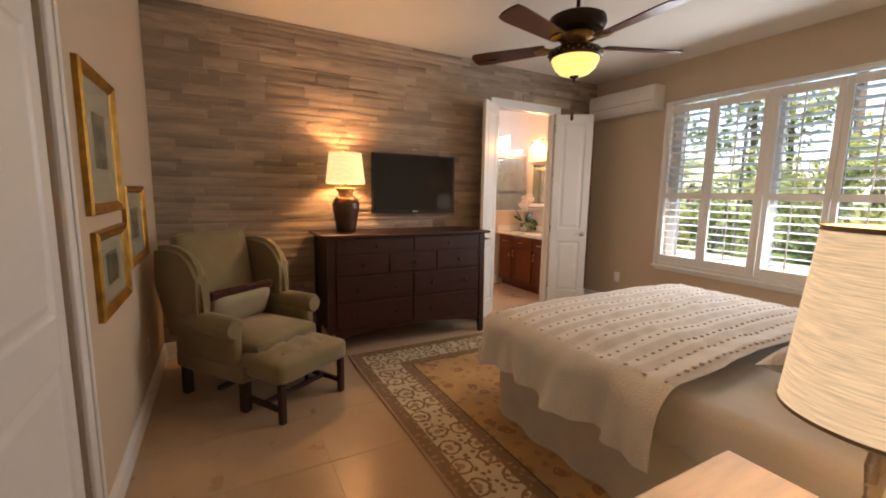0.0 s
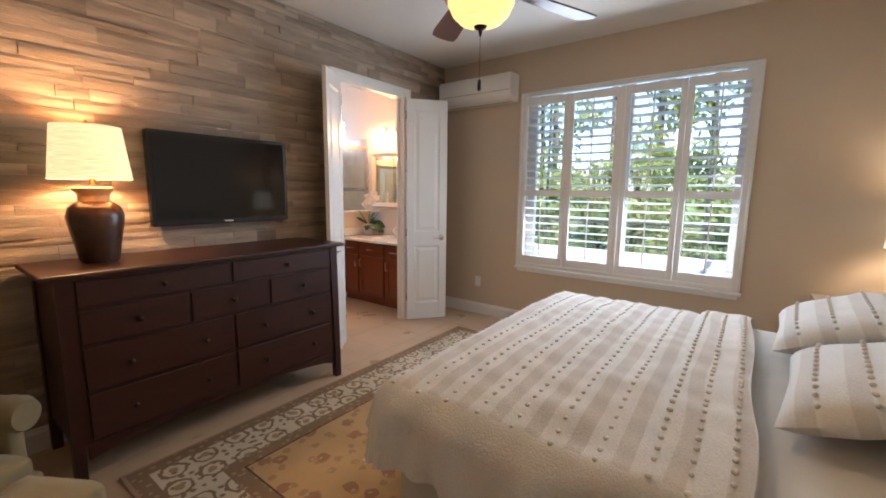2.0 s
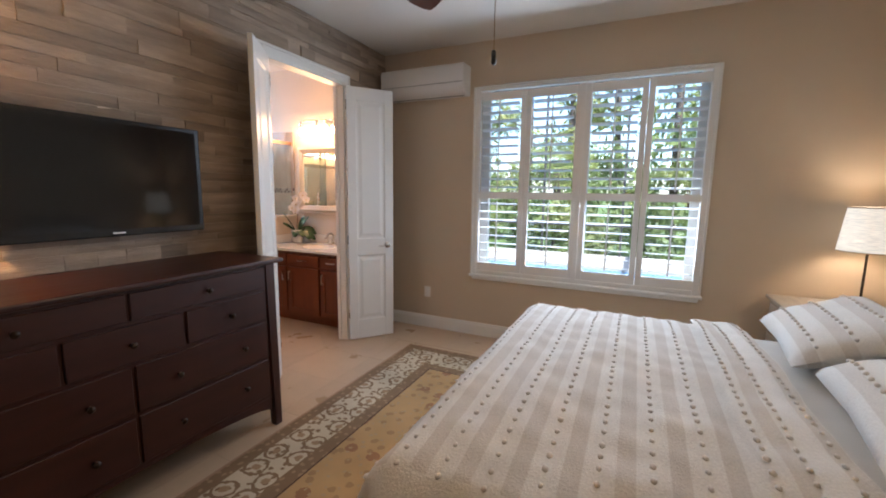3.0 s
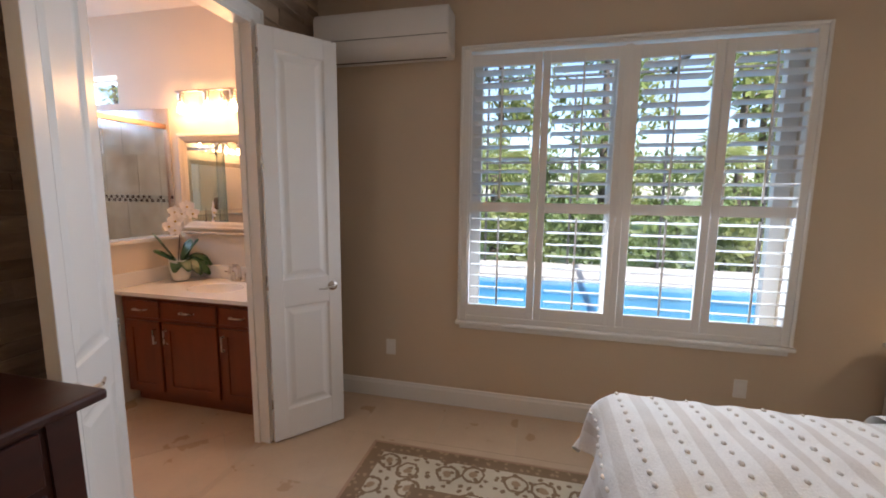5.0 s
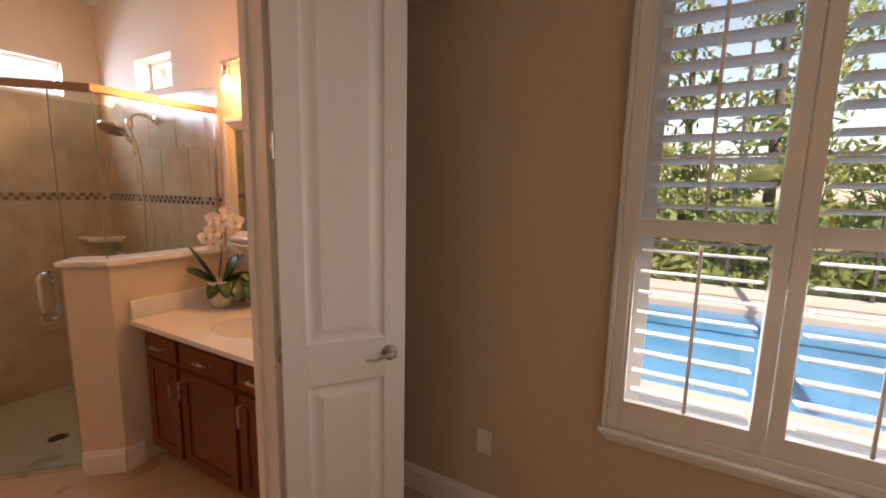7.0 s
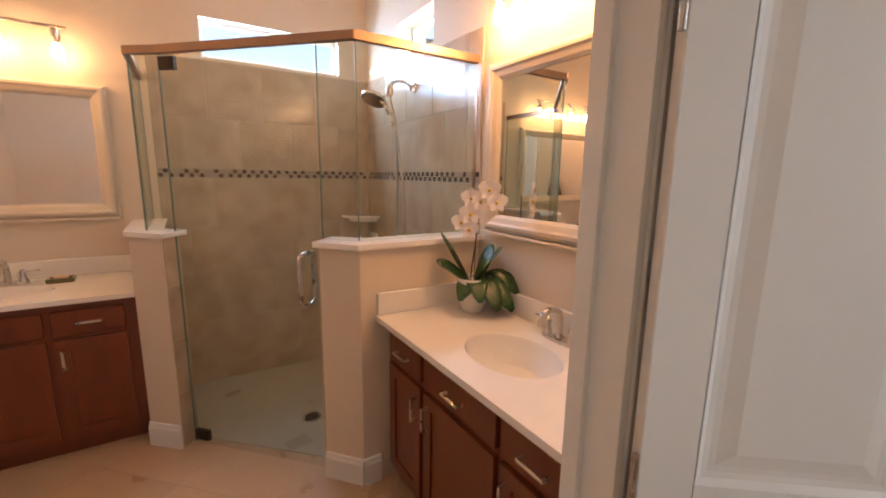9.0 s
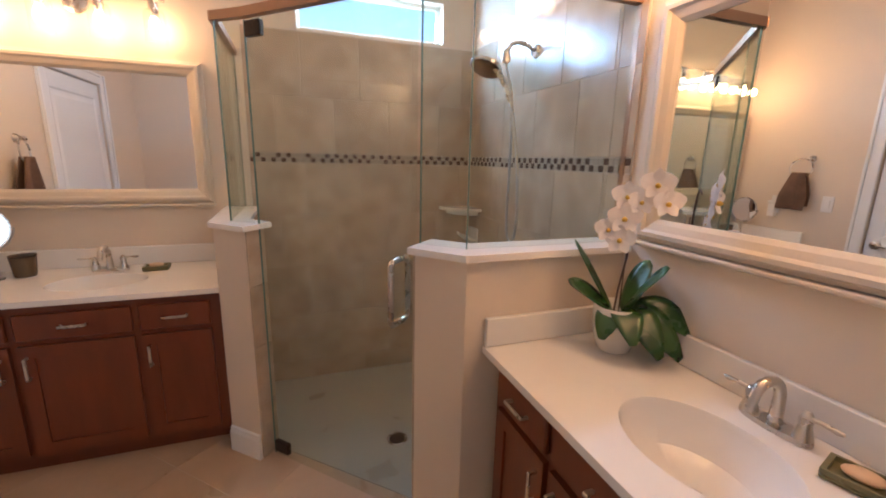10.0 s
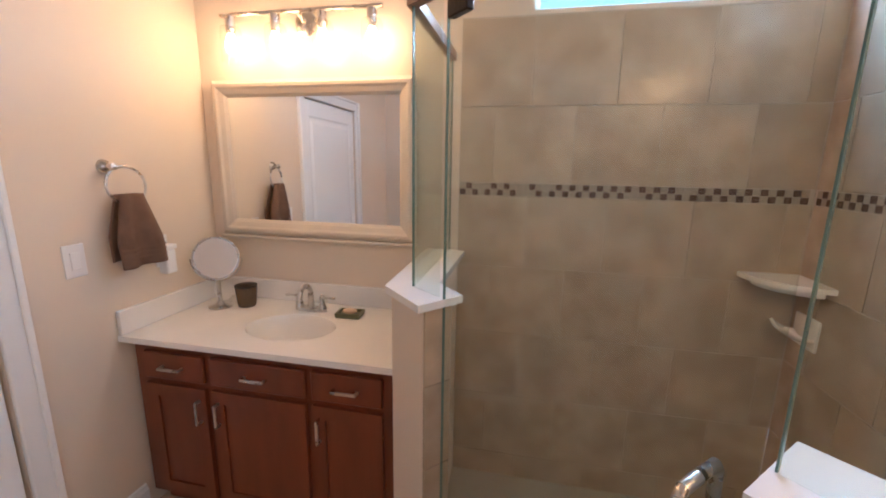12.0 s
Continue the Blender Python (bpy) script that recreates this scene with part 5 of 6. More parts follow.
# back vanity faces -y
vanity("vanity_cabinet", (BX0 + 0.035, BY1 - 0.04, 0), 0, "cherry vanity cabinet with nickel bar handles", [(0.055, 0.345, "l"), (0.375, 0.80, "r"), (0.83, 1.12, "r")], 0.84)
basin_top("marble_worktop", (BX0 + 0.002, BY1 - 0.001, 0.866), 0, 1.205, 0.605, 0.64, -0.345, 0.205, 0.15, "white marble vanity top with an oval basin", True, False)
faucet((2.49, 6.95, 0.867), 0, "brushed nickel two-handle faucet")
soap_dish((2.71, 6.92, 0.867), 4)
wall_mirror("wall_mirror", (1.945, BY1 - 0.002, 1.215), 0, 1.052, 0.76, "cream framed mirror above the back vanity")
vanity_light("vanity_light", (2.468, BY1 - 0.001, 2.215), 0, 4, 0.232, "four-bulb nickel vanity light with glass shades")

# side vanity faces -x
vanity("vanity_cabinet", (BX1 - 0.002, 5.54, 0), -90, "cherry vanity cabinet beside the doorway", [(0.04, 0.33, "l"), (0.36, 0.80, "r"), (0.83, 1.12, "r")])
basin_top("marble_worktop", (BX1 - 0.001, 5.563, 0.851), -90, 1.19, 0.585, 0.63, -0.315, 0.205, 0.155, "white marble vanity top beside the half wall", True, False)
faucet((4.55, 4.925, 0.852), -90, "brushed nickel two-handle faucet")
soap_dish((4.515, 4.735, 0.852), -75)
wall_mirror("wall_mirror", (BX1 - 0.002, 5.49, 1.228), -90, 1.09, 0.772, "large cream framed mirror above the side vanity")
vanity_light("vanity_light", (BX1 - 0.001, 5.02, 2.265), -90, 4, 0.232, "four-bulb nickel vanity light beside the transom")

# orchid
orc = thing("orchid_plant", (4.475, 5.405, 0.851), 0, "white orchid in an ivory pot on the vanity", "orchid")
part("pot", L([(0, 0), (0.048, 0), (0.057, 0.008), (0.069, 0.05), (0.076, 0.10), (0.078, 0.155), (0.075, 0.165), (0.070, 0.163), (0.068, 0.14), (0, 0.14)], 36), PORC, orc, "ivory ceramic pot", 50)


def leaf(bm, base, yaw, length, width, rise, curl, twist):
    c, s = math.cos(yaw), math.sin(yaw)
    ct, st = math.cos(twist), math.sin(twist)
    n = 8
    g = []
    for i in range(n + 1):
        t = i / n
        w = width * 1.6 * math.sin(math.pi * (0.08 + 0.88 * t)) ** 0.7 / 2
        x, z = length * t, rise * 1.3 * t + 0.03 * t - curl * 0.6 * t * t
        g.append([bm.verts.new((base[0] + c * (x + o * w * st * 0.4) - s * o * w * ct, base[1] + s * (x + o * w * st * 0.4) + c * o * w * ct, base[2] + z + abs(o) * w * 0.12 + o * w * st)) for o in (-1, -0.5, 0, 0.5, 1)])
    for a, b in zip(g, g[1:]):
        for k in range(4):
            bm.faces.new((a[k], a[k + 1], b[k + 1], b[k]))


for yaw, ln, wd, rs, cl, tw in ((140, 0.14, 0.050, 0.15, 0.0, -60), (162, 0.16, 0.052, 0.08, 0.06, -50), (-62, 0.12, 0.075, 0.14, 0.08, 50), (-46, 0.22, 0.066, 0.07, 0.28, 40), (-85, 0.17, 0.066, 0.04, 0.30, 25), (-112, 0.14, 0.060, 0.05, 0.26, 10), (-150, 0.12, 0.056, 0.02, 0.20, 0), (205, 0.09, 0.052, 0.0, 0.16, -20), (-5, 0.10, 0.065, 0.13, 0.06, 30), (-66, 0.20, 0.066, 0.02, 0.27, 35)):
    bm = bmesh.new()
    leaf(bm, (0.015 * math.cos(radians(yaw)), 0.015 * math.sin(radians(yaw)), 0.145), radians(yaw), ln, wd, rs, cl, radians(tw))
    o = part("leaf", bm, LEAF, orc, "", 70)
    o.modifiers.new("thick", "SOLIDIFY").thickness = 0.003
rx_, ry_ = 0.68, -0.73
sp = [(rx_ * r, ry_ * r, z) for r, z in ((-0.01, 0.14), (-0.005, 0.22), (0.01, 0.33), (0.015, 0.42), (0.02, 0.50), (0.045, 0.545), (0.085, 0.56), (0.125, 0.55))]
part("flower_stem", T(sp, 0.0032, 8), STEM, orc, "", 60)
part("support_stake", T([(0.012, 0.006, 0.14), (0.012, -0.002, 0.46)], 0.0022, 6), STEM, orc)
for (r, z), yaw, sc_ in (((-0.055, 0.43), 240, 0.95), ((-0.012, 0.40), 215, 1.05), ((-0.008, 0.47), 228, 1.1), ((-0.005, 0.54), 222, 1.0), ((0.035, 0.525), 232, 0.9), ((0.075, 0.58), 225, 1.05), ((0.105, 0.525), 245, 1.0)):
    p = (rx_ * r - 0.028, ry_ * r - 0.026, z)
    bm = bmesh.new()
    for k in range(5):
        a = radians(90 + 72 * k)
        big = k in (1, 4)
        ln, wd = (0.05, 0.055) if big else (0.046, 0.034)
        n, g = 5, []
        for i in range(n + 1):
            t = i / n
            w = wd * math.sin(math.pi * (0.08 + 0.88 * t)) ** 0.8 / 2
            g.append([bm.verts.new((0.008 + 0.012 * t * t, (math.cos(a) * ln * t - math.sin(a) * o * w), (math.sin(a) * ln * t + math.cos(a) * o * w))) for o in (-1, 0, 1)])
        for q, b in zip(g, g[1:]):
            for i in range(2):
                bm.faces.new((q[i], q[i + 1], b[i + 1], b[i]))
    fm = Matrix.Translation(p) @ Matrix.Rotation(radians(yaw), 4, "Z") @ Matrix.Scale(sc_, 4)
    fl = part("flower", bm, PETAL, orc, "white orchid blossom", 70, fm)
    b = bmesh.new()
    bmesh.ops.create_icosphere(b, subdivisions=2, radius=0.009, matrix=Matrix.Translation((0.016, 0, -0.004)) @ Matrix.Diagonal((1.3, 0.9, 0.9, 1)))
    part("lip", b, YELLOW, fl, "yellow lip", 60)

# shower head on the side wall
sh = thing("hand_shower", (BX1 - 0.012, 6.28, 2.03), 0, "brushed nickel hand shower with hose on tiled wall", "shower head")
part("flange", L([(0, 0), (0.035, 0), (0.03, 0.012), (0.012, 0.016)], 20, Matrix.Rotation(radians(-90), 4, "Y")), NICKEL, sh, "", 40)
part("arm", T([(-0.01, 0, 0), (-0.05, 0, 0.022), (-0.10, 0, 0.03), (-0.14, 0, 0.018), (-0.165, 0, -0.02)], 0.011, 12), NICKEL, sh, "", 60)
part("holder", L([(0.0, -0.045), (0.02, -0.04), (0.024, -0.01), (0.02, 0.015), (0, 0.02)], 16, Matrix.Translation((-0.168, 0, -0.03))), NICKEL, sh, "", 60)
hm = Matrix.Translation((-0.225, 0.10, -0.075)) @ Matrix.Rotation(radians(-12), 4, "X") @ Matrix.Rotation(radians(24), 4, "Y")
part("spray_head", L([(0, 0.036), (0.028, 0.034), (0.06, 0.020), (0.083, 0.004), (0.084, -0.008), (0.080, -0.014)], 32, hm), NICKEL, sh, "round brushed nickel spray head", 50)
part("spray_face", L([(0.0795, -0.0125), (0.06, -0.015), (0, -0.016)], 32, hm), BRONZE, sh, "dark nozzle face", 50)
part("hand_grip", T([(-0.215, 0.085, -0.055), (-0.18, 0.05, -0.10), (-0.155, 0.0, -0.19), (-0.145, -0.04, -0.27)], [0.018, 0.016, 0.013, 0.010], 12), NICKEL, sh, "", 60)
hp = [(-0.145, y, z) for y, z in ((-0.04, -0.26), (-0.08, -0.38), (-0.125, -0.55), (-0.15, -0.72), (-0.155, -0.84), (-0.135, -0.92), (-0.10, -0.945), (-0.065, -0.91), (-0.05, -0.82), (-0.055, -0.65), (-0.055, -0.45), (-0.035, -0.22))] + [(-0.16, -0.01, -0.12), (-0.168, 0.0, -0.06)]
hose_pts = []
for k in range(len(hp) - 1):
    p0, p1, p2, p3 = (Vector(hp[max(0, min(len(hp) - 1, k + q))]) for q in (-1, 0, 1, 2))
    for s in (0.0, 0.25, 0.5, 0.75):
        hose_pts.append(0.5 * ((2 * p1) + (p2 - p0) * s + (2 * p0 - 5 * p1 + 4 * p2 - p3) * s * s + (3 * p1 - p0 - 3 * p2 + p3) * s ** 3))
part("hose", T(hose_pts + [Vector(hp[-1])], 0.0065, 10), HOSE, sh, "flexible metal hose", 60)

# corner shelves in the shower


def corner_shelf(z, r, label):
    o = thing("corner_shelf", (BX1 - 0.013, BY1 - 0.013, z), 0, label, "shower shelf", "shower shelves")
    poly = [(0, 0)] + [(-r * math.cos(a), -r * math.sin(a)) for a in [radians(9 * k) for k in range(11)]]
    bm = prism(bmesh.new(), poly, 0, 0.02)
    prism(bm, [(x * 0.75, y * 0.75) for x, y in poly], -0.03, 0)
    part("dish", bm, PORC, o, "", 30)
    return o


corner_shelf(1.15, 0.225, "white ceramic corner shelf in the shower")
sd = thing("soap_holder", (BX1 - 0.011, 6.955, 0.905), 0, "white ceramic soap holder on the shower wall", "soap holder", "shower shelves")
part("back_plate", B(-0.014, -0.07, 0.0, 0.0, 0.07, 0.125, 0.006, 2), PORC, sd, "", 40)
bm = sheet(bmesh.new(), lambda u, v: (-0.012 - 0.10 * u, (v - 0.5) * (0.135 - 0.03 * u * u), 0.022 + 0.045 * u ** 2 + 0.02 * (2 * v - 1) ** 2), 10, 10)
o = part("dish", bm, PORC, sd, "", 60)
o.modifiers.new("thick", "SOLIDIFY").thickness = 0.012

# towel ring and towel
tr = thing("towel_ring", (BX0, 6.52, 1.56), 0, "brushed nickel towel ring on cream wall", "towel ring")
part("mount", L([(0, 0), (0.028, 0), (0.024, 0.014), (0.012, 0.025), (0.014, 0.055), (0, 0.06)], 20, Matrix.Rotation(radians(90), 4, "Y")), NICKEL, tr, "", 50)
part("ring", T([(0.055 + 0.012 * math.sin(a), 0.04 + 0.075 * math.sin(a + 0.5), -0.075 + 0.075 * math.cos(a + 0.5)) for a in [TAU * k / 32 for k in range(33)]], 0.0055, 10), NICKEL, tr, "", 60)
tw = thing("hand_towel", (BX0 + 0.06, 6.56, 1.44), 0, "brown terry hand towel hanging in the ring", "towel")
bm = bmesh.new()
for off, ln in ((0.016, 0.30), (-0.016, 0.27)):
    sheet(bm, lambda u, v: (off + (0.012 if off > 0 else -0.008) * math.sin(u * 9.5) * (0.4 + v) + off * v * 0.5, (u - 0.5) * (0.10 + 0.11 * min(1, v * 1.6)) + 0.02 * v, 0.012 - ln * v), 22, 20)
o = part("cloth", bm, TOWEL, tw, "", 80)
o.modifiers.new("thick", "SOLIDIFY").thickness = 0.008
bm = bmesh.new()
for z in (-0.205, -0.225, -0.245):
    sheet(bm, lambda u, v: (0.0255 + 0.012 * math.sin(u * 9.5) * 1.15 + 0.006, (u - 0.5) * 0.205 + 0.015, z - 0.008 * v), 22, 1)
part("woven_band", bm, TOWEL, tw, "raised woven bands", 80)
plate("wall_switch", (BX0, 6.36, 1.213), "x", 1, 0.078, 0.125, "white rocker light switch on cream wall", True)
af = thing("air_freshener", (BX0, 6.73, 1.165), 0, "white plug-in air freshener on the wall", "air freshener")
part("plate", B(0, -0.035, -0.06, 0.006, 0.035, 0.085, 0.002), PLASTIC, af)
part("body", B(0.006, -0.028, -0.09, 0.055, 0.028, 0.02, 0.008, 2), PLASTIC, af)
part("cap", B(0.012, -0.033, 0.022, 0.06, 0.033, 0.045, 0.006, 2), WHITE, af)

# things on the back vanity
vm = thing("vanity_mirror", (2.025, 6.885, 0.867), 27, "round nickel magnifying mirror on a stand", "makeup mirror")
part("foot", L([(0, 0), (0.055, 0), (0.055, 0.008), (0.02, 0.016), (0.012, 0.03)], 24), NICKEL, vm, "", 40)
part("post", L([(0.010, 0.02), (0.010, 0.13), (0.013, 0.14), (0, 0.143)], 14), NICKEL, vm, "", 50)
part("yoke", T([(0.115 * math.cos(a), 0, 0.25 + 0.115 * math.sin(a)) for a in [radians(180 + 9 * k) for k in range(21)]], 0.004, 8), NICKEL, vm, "", 60)
mm = Matrix.Translation((0, 0, 0.25)) @ Matrix.Rotation(radians(90 - 8), 4, "X")
part("rim", L([(0.098, -0.008), (0.107, -0.008), (0.107, 0.008), (0.098, 0.008), (0.098, -0.008)], 40, mm), NICKEL, vm, "", 40)
part("mirror_glass", L([(0, 0.004), (0.098, 0.004), (0.098, -0.004), (0, -0.004)], 40, mm), MIRROR, vm, "round silvered glass")
dk = thing("round_dish", (1.975, 6.985, 0.867), 0, "white round dish leaning on the upstand", "dish")
part("dish", L([(0, 0), (0.05, 0.004), (0.058, 0.012), (0.05, 0.008), (0, 0.006)], 24, Matrix.Translation((0, 0, 0.058)) @ Matrix.Rotation(radians(80), 4, "X")), PORC, dk, "", 50)
jr = thing("candle_jar", (2.14, 6.935, 0.867), 0, "brown glass candle jar with a rim", "candle")
part("jar", L([(0, 0), (0.042, 0), (0.046, 0.02), (0.053, 0.10), (0.050, 0.10), (0.044, 0.03), (0, 0.028)], 28), AMBERJAR, jr, "", 40)
part("lid", L([(0.054, 0.101), (0.054, 0.108), (0, 0.112)], 28), BRONZE, jr, "", 30)
for x in (2.12, 2.352, 2.584, 2.816):
    bulb("vanity_bulb", (x, BY1 - 0.16, 2.10), 0.5, (1.0, 0.50, 0.20), 0.03)
for y in (4.672, 4.904, 5.136, 5.368):
    bulb("vanity_bulb", (BX1 - 0.16, y, 2.15), 1.25, (1.0, 0.50, 0.20), 0.03)

# ---- outside ----
GZ = -0.10
solid("ground", prism(bmesh.new(), [(-150, -150), (250, -150), (250, 150), (-150, 150)], GZ - 0.6, GZ - 0.25), LAWN, "mown lawn reaching to the trees", "lawn", kind="structure")
bm = bmesh.new()
box(bm, 4.87, -9, GZ - 0.25, 7.0, 14, GZ)
box(bm, 10.4, -9, GZ - 0.25, 12.2, 14, GZ)
box(bm, 7.0, -9, GZ - 0.25, 10.4, -1.6, GZ)
box(bm, 7.0, 8.0, GZ - 0.25, 10.4, 14, GZ)
solid("pavement", bm, DECK, "pale concrete pool deck", "pool deck", kind="structure")
solid("water", B(7.0, -1.6, GZ - 0.24, 10.4, 8.0, GZ - 0.09), POOL, "bright blue swimming pool water", "pool", kind="structure")
cg = thing("pool_cage", (12.1, 2, GZ), 0, "dark aluminium pool screen frame", "screen enclosure")
for y in range(-10, 12, 2):
    part("post", B(-0.03, y - 0.025, 0, 0.03, y + 0.025, 4.4), CAGE, cg)
for y in range(-10, 12, 4):
    part("roof_beam", B(-7.2, y - 0.04, 4.35, -0.03, y + 0.04, 4.45), CAGE, cg)
for x in (-5.2, -3.2, -1.4):
    part("purlin", B(x - 0.03, -10, 4.36, x + 0.03, 10, 4.43), CAGE, cg)
for z in (0.75, 2.4, 4.35):
    part("rail", B(-0.025, -10, z, 0.025, 10, z + 0.05), CAGE, cg)


def leaves(bm, n, centre, spread, size, rg):
    for _ in range(n):
        u = Vector((rg.gauss(0, 1), rg.gauss(0, 1), rg.gauss(0, 1)))
        u = u.normalized() * (rg.random() ** 0.4)
        p = Vector(centre) + Vector((u.x * spread[0], u.y * spread[1], u.z * spread[2]))
        a = Vector((rg.gauss(0, 1), rg.gauss(0, 1), rg.gauss(0, 1))).normalized()
        b = a.orthogonal().normalized()
        s = size * (0.6 + 0.8 * rg.random())
        bm.faces.new([bm.verts.new(q) for q in (p - a * s, p + b * s * 0.38, p + a * s, p - b * s * 0.38)])


rg = random.Random(3)
for k in range(34):
    far_row = k % 2
    y = -14 + 0.95 * k + rg.uniform(-0.3, 0.3)
    x = (16.6 if far_row else 13.4) + rg.uniform(-0.3, 0.7)
    h = rg.uniform(2.4, 3.6) if far_row else rg.uniform(1.2, 2.4)
    s = thing("shrub", (x, y, GZ - 0.25), 0, "green leafy shrub beyond the pool", "shrub", "shrubs beyond the pool")
    bm = bmesh.new()
    for q in range(5):
        tube(bm, [(0, 0, 0), (rg.uniform(-0.3, 0.3), rg.uniform(-0.3, 0.3), h * 0.5), (rg.uniform(-0.5, 0.5), rg.uniform(-0.5, 0.5), h)], [0.03, 0.02, 0.008], 5)
    part("stems", bm, BARK, s)
    bm = bmesh.new()
    for q in range(9):
        leaves(bm, 120, (rg.uniform(-0.5, 0.5), rg.uniform(-0.9, 0.9), rg.uniform(0.2, h)), (0.5, 0.6, 0.5), 0.12, rg)
    part("leaves", bm, FOLIAGE if k % 3 else PALELEAF, s, kind="stuff")
for k in range(7):
    y = -8 + 3.0 * k + rg.uniform(-0.8, 0.8)
    x = 15.2 + rg.uniform(-0.5, 1.2)
    h = rg.uniform(1.2, 2.8)
    s = thing("palm", (x, y, GZ - 0.25), 0, "fan palm with pale green fronds", "palm", "palms beyond the pool")
    part("trunk", T([(0, 0, 0), (0.05, 0, h * 0.5), (0, 0.05, h)], [0.14, 0.11, 0.12], 10), BARK, s, "", 60)
    bm = bmesh.new()
    for q in range(26):
        a, el = rg.uniform(0, TAU), rg.uniform(-0.4, 1.2)
        d = Vector((math.cos(a) * math.cos(el), math.sin(a) * math.cos(el), math.sin(el)))
        c = Vector((0, 0, h)) + d * 0.75
        side = d.cross(Vector((0, 0, 1))).normalized()
        upv = side.cross(d)
        for t in range(11):
            b = (t - 5) / 5 * 1.25
            e = d * math.cos(b) + side * math.sin(b)
            w = (side * math.cos(b) - d * math.sin(b)) * 0.035
            tip = c + e * 0.72 - Vector((0, 0, 0.16))
            mid = c + e * 0.4
            bm.faces.new([bm.verts.new(p) for p in (c, mid + w, tip, mid - w)])
    part("crown", bm, PALELEAF, s, kind="stuff")
for k in range(34):
    y = -32 + 1.76 * k + rg.uniform(-1, 1)
    x = rg.uniform(18, 27)
    h = rg.uniform(9, 14)
    s = thing("tree", (x, y, GZ - 0.25), 0, "tall slender tree in the woods beyond the pool", "tree", "trees beyond the pool")
    bm = tube(bmesh.new(), [(0, 0, 0), (0.1, 0.05, h * 0.35), (-0.1, 0.15, h * 0.7), (0, 0, h)], [0.17, 0.14, 0.09, 0.03], 8)
    cl = []
    for q in range(10):
        z = h * rg.uniform(0.14, 0.98)
        a = rg.uniform(0, TAU)
        r = rg.uniform(0.6, 1.9)
        e = (r * math.cos(a), r * math.sin(a), z + rg.uniform(0.1, 0.7))
        tube(bm, [(0, 0.05, z), (e[0] * 0.5, e[1] * 0.5, z + 0.3), e], [0.05, 0.03, 0.012], 5)
        cl.append(e)
    part("trunk", bm, BARK, s, "", 60)
    bm = bmesh.new()
    for e in cl:
        leaves(bm, 95, e, (1.1, 1.1, 0.8), 0.2, rg)
    part("crown", bm, FOLIAGE if k % 2 else PALELEAF, s, kind="stuff")

# ---- floor tiles, stones and wall tiles ----


def clip_poly(poly, x0, y0, x1, y1):
    for ax, lim, sg in ((0, x0, 1), (0, x1, -1), (1, y0, 1), (1, y1, -1)):
        out = []
        for p, q in zip(poly, poly[1:] + poly[:1]):
            a, b = (p[ax] - lim) * sg, (q[ax] - lim) * sg
            if a >= 0:
                out.append(p)
            if a * b < 0:
                t = a / (a - b)
                out.append((p[0] + (q[0] - p[0]) * t, p[1] + (q[1] - p[1]) * t))
        poly = out
        if len(poly) < 3:
            return None
    return poly


def lay_tile(poly):
    part("tile", prism(bmesh.new(), poly, -0.006, 0.0), FLOORTILE, floor)


P, G_ = 0.51, 0.0015
for i in range(-2, 12):
    for j in range(-3, 10):
        x, y = 0.09 + P * i, 0.20 + P * j
        q = clip_poly([(x + G_, y + G_), (x + P - G_, y + G_), (x + P - G_, y + P - G_), (x + G_, y + P - G_)], LX, -1.08, WX, 4.31)
        if q and not (q[0][0] > 0.7 and q[2][1] < 0.0):
            lay_tile(q)
r2 = math.sqrt(0.5)
for i in range(-14, 15):
    for j in range(-14, 15):
        c = [((i + a) * P, (j + b) * P) for a, b in ((0, 0), (1, 0), (1, 1), (0, 1))]
        m_ = [sum(p[0] for p in c) / 4, sum(p[1] for p in c) / 4]
        c = [(m_[0] + (p[0] - m_[0]) * (1 - 2 * G_ / P), m_[1] + (p[1] - m_[1]) * (1 - 2 * G_ / P)) for p in c]
        c = [(3.2 + (p[0] - p[1]) * r2, 5.3 + (p[0] + p[1]) * r2) for p in c]
        q = clip_poly(c, BX0, 4.314, BX1, BY1)
        if q:
            cx, cy = sum(p[0] for p in q) / len(q), sum(p[1] for p in q) / len(q)
            if cx + cy < 9.85 or cx < 3.1:
                lay_tile(q)

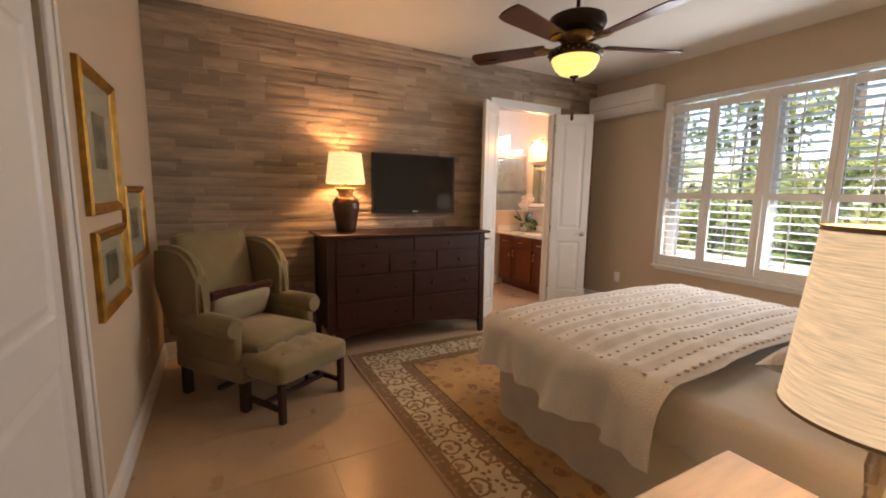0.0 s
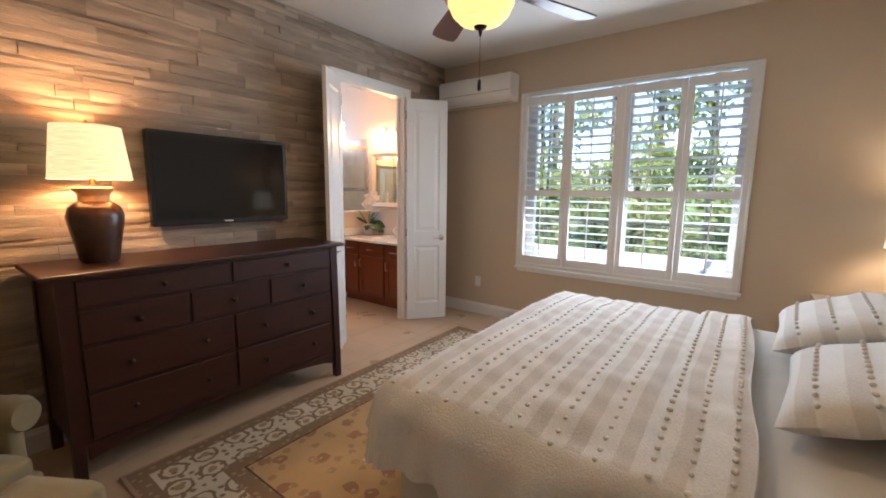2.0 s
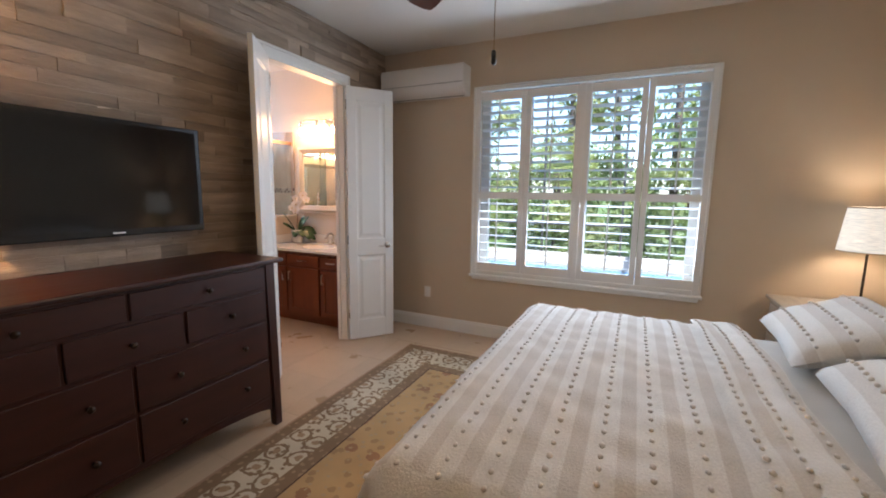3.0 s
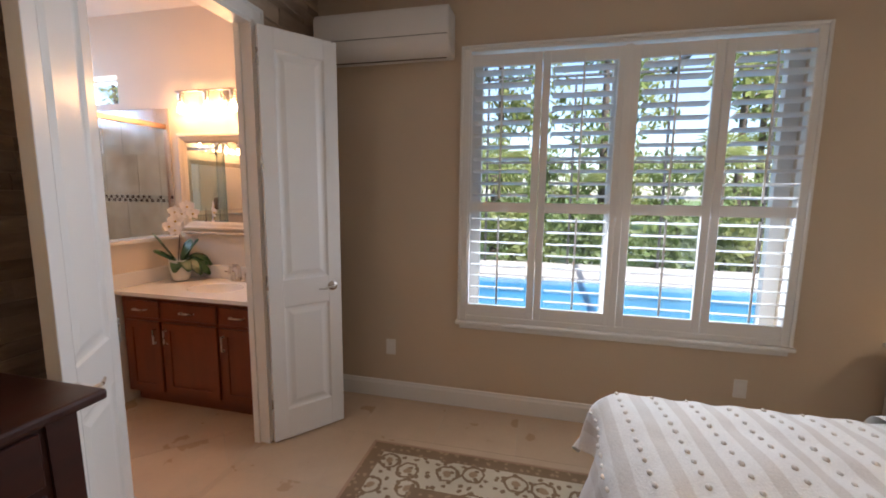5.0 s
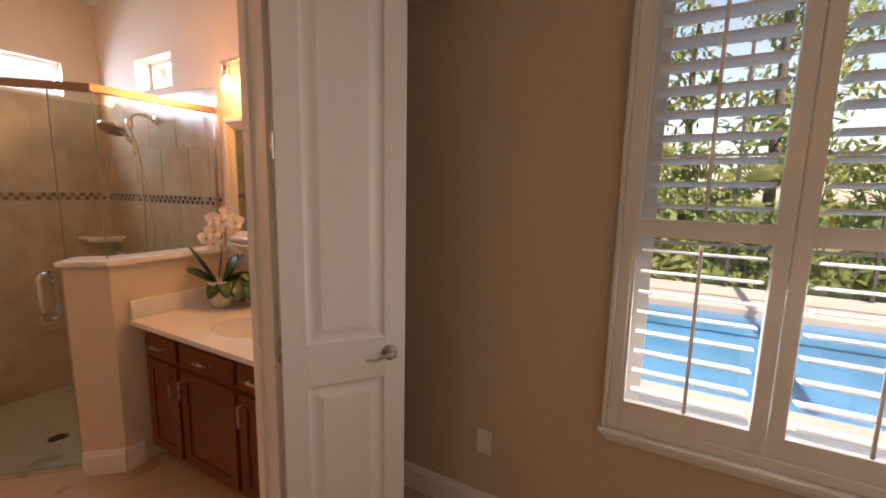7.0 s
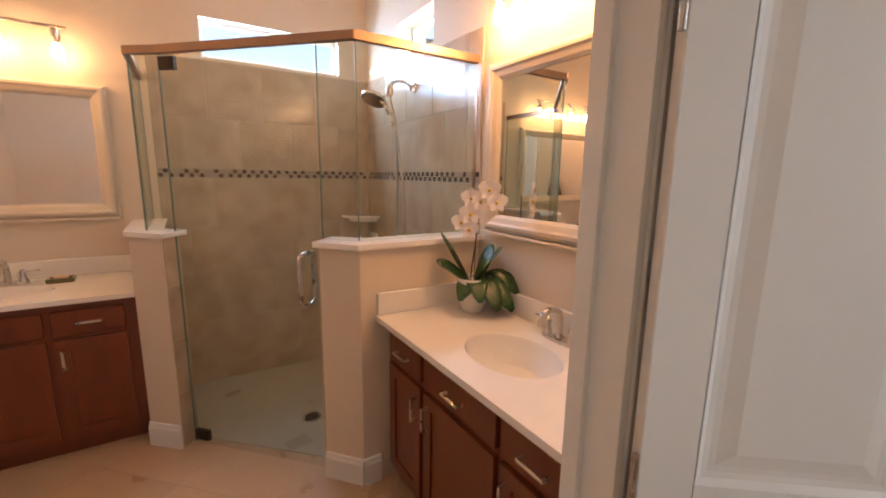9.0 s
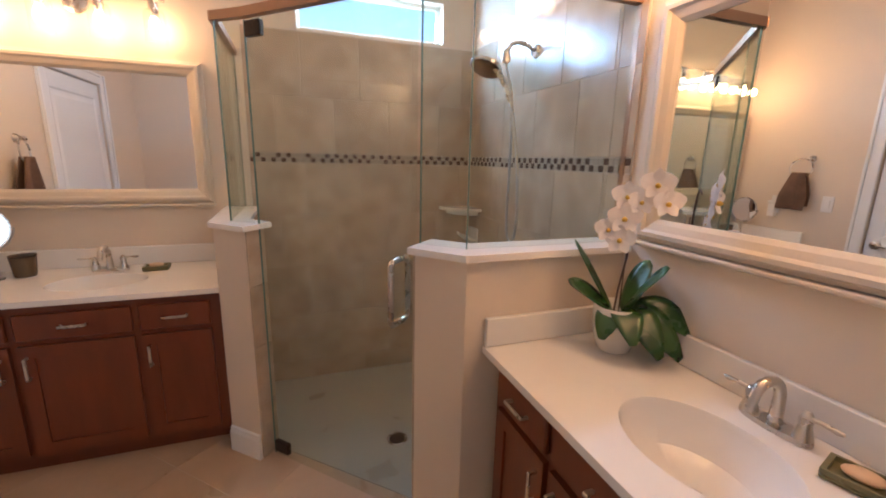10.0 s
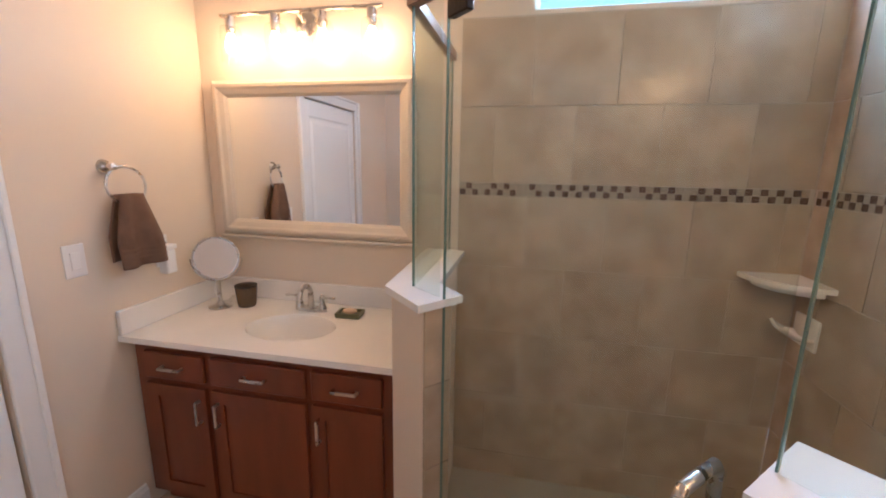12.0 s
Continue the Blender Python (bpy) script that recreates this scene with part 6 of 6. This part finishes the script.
# split-face stones of the bedroom wall
clad = thing("wall_north_cladding", (0, SY + 0.012, 0), 0, "stacked split-face limestone strip cladding", "wall", kind="structure")
rs = random.Random(11)
joined = bmesh.new()
count = 0
z = 0.002
while z < CEIL_Z - 0.02:
    h = min(rs.choice((0.045, 0.055, 0.065, 0.08, 0.095)), CEIL_Z - 0.002 - z)
    spans = [(LX + 0.002, WX - 0.002)]
    if z < DZ + 0.086:
        if z + h > DZ + 0.086:
            h = max(0.02, DZ + 0.0865 - z)
        spans = [(LX + 0.002, DX0 - 0.087), (DX1 + 0.087, WX - 0.002)]
    for a, b in spans:
        x = a
        while x < b - 0.003:
            ln = rs.choice((0.16, 0.24, 0.32, 0.4, 0.52, 0.64)) * rs.uniform(0.85, 1.15)
            x1 = b if b - x - ln < 0.09 else x + ln
            d = rs.uniform(0.006, 0.018)
            g = 0.0008
            near = 0.95 < z < 2.15 and x < 3.0
            if near and count < 290:
                bm = bmesh.new()
            else:
                bm = joined
            # an uneven slab: front face split in two slopes
            zm = z + h * rs.uniform(0.35, 0.65)
            e0, e1 = rs.uniform(-0.003, 0.003), rs.uniform(-0.003, 0.003)
            xa, xb = x + g, x1 - g
            cols = []
            for xx, ee in ((xa, e0), ((xa + xb) / 2, rs.uniform(-0.003, 0.003)), (xb, e1)):
                cols.append([bm.verts.new(p) for p in ((xx, -0.001, z + g), (xx, -d + 0.004 + ee, z + g), (xx, -d + ee, zm), (xx, -d + 0.005 - ee, z + h - g), (xx, -0.001, z + h - g))])
            for p, q in zip(cols, cols[1:]):
                for k in range(4):
                    bm.faces.new((p[k], q[k], q[k + 1], p[k + 1]))
            bm.faces.new(cols[0])
            bm.faces.new(cols[-1][::-1])
            if bm is not joined:
                part("stone", bm, STONE, clad)
                count += 1
            x = x1
    z += h
STONE_FAR = STONE.copy()
STONE_FAR.name = "split_face_limestone_islands"
t = STONE_FAR.node_tree
geo = t.nodes.new("ShaderNodeNewGeometry")
for lk in list(t.links):
    if lk.from_node.bl_idname == "ShaderNodeObjectInfo":
        to = lk.to_socket
        t.links.remove(lk)
        t.links.new(geo.outputs["Random Per Island"], to)
part("stones", joined, STONE_FAR, clad, "stacked limestone strips", kind="stuff")

# shower tiles
tiles_n = thing("shower_tiling_north", (0, BY1, 0), 0, "taupe stone shower tiles with a mosaic band", "wall tiles", kind="structure")
tiles_e = thing("shower_tiling_east", (BX1, 0, 0), 0, "taupe stone shower tiles with a mosaic band", "wall tiles", kind="structure")
levels = [(0.004, 0.135), (0.135, 0.465), (0.465, 0.795), (0.795, 1.125), (1.125, 1.452), (1.512, 1.838), (1.838, 2.195)]
g = 0.0018
for row, (z0, z1) in enumerate(levels):
    w = 0.34
    x = 3.203 - (w * 0.55 if row % 2 else 0.03)
    while x < BX1 - 0.011:
        a, b = max(3.203, x), min(BX1 - 0.011, x + w)
        if b - a > 0.01:
            part("tile", B(a + g, -0.010, z0 + g, b - g, 0.0, z1 - g, 0.0012), SHTILE, tiles_n)
        x += w
    y = BY1 - 0.011 - (w * 0.4 if row % 2 else 0.0)
    y1 = BY1 - 0.011
    while y1 > 5.695:
        y0 = max(5.69, y if y < y1 else y1 - w)
        if y1 - y0 > 0.01:
            part("tile", B(-0.010, y0 + g, z0 + g, 0.0, y1 - g, z1 - g, 0.0012), SHTILE, tiles_e)
        y1 = y0
        y = y0 - w
    if z1 > PONY + 0.03:
        zz = max(z0, PONY + 0.026)
        part("edge_tile", B(-0.011, 5.57, zz + g, 0.0, 5.687, z1 - g, 0.0012), SHTILE, tiles_e)
part("grout", B(3.201, -0.0075, 0.004, BX1, -0.0001, 2.20), SHGROUT, tiles_n, "sandy grout")
part("grout", B(-0.0075, 5.57, PONY + 0.026, -0.0001, 5.689, 2.19), SHGROUT, tiles_e, "sandy grout")
part("grout", B(-0.0075, 5.689, 0.004, -0.0001, BY1 - 0.008, 2.20), SHGROUT, tiles_e, "sandy grout")
q = 0.0285
dark_n, pale_n, dark_e, pale_e = (bmesh.new() for _ in range(4))
k = 0
x = 3.205
while x < BX1 - 0.03:
    for r in range(2):
        bm = dark_n if (k + r) % 2 == 0 and rs.random() < 0.9 else pale_n
        box(bm, x + 0.001, -0.010, 1.453 + r * q + 0.001, x + q - 0.001, -0.0076, 1.453 + (r + 1) * q - 0.001)
    x += q
    k += 1
y = 5.575
while y < BY1 - 0.03:
    for r in range(2):
        bm = dark_e if (k + r) % 2 == 0 and rs.random() < 0.9 else pale_e
        box(bm, -0.010, y + 0.001, 1.453 + r * q + 0.001, -0.0076, y + q - 0.001, 1.453 + (r + 1) * q - 0.001)
    y += q
    k += 1
for bm, mt, par in ((dark_n, MOSA, tiles_n), (pale_n, MOSB, tiles_n), (dark_e, MOSA, tiles_e), (pale_e, MOSB, tiles_e)):
    part("mosaic_band", bm, mt, par, "small square mosaic tiles", kind="stuff")
# tiled ends of the half walls at the shower door
for poly, nm in (((3.225, 6.325), (3.295, 6.40)), "stub"), (((3.925, 5.80), (3.84, 5.72)), "pony"):
    a, b = Vector((*poly[0], 0)), Vector((*poly[1], 0))
    d = b - a
    m = Matrix.Translation(a) @ Matrix.Rotation(math.atan2(d.y, d.x), 4, "Z")
    jamb = thing("jamb_tiling_" + nm, (0, 0, 0), 0, "taupe tiled end of the shower half wall", "wall tiles", kind="structure")
    for z0, z1 in ((0.004, 0.3), (0.3, 0.6), (0.6, 0.9), (0.9, PONY)):
        part("tile", B(0.002, -0.010, z0 + g, d.length - 0.001, -0.0005, z1 - g, 0.0012), SHTILE, jamb, "", None, m)
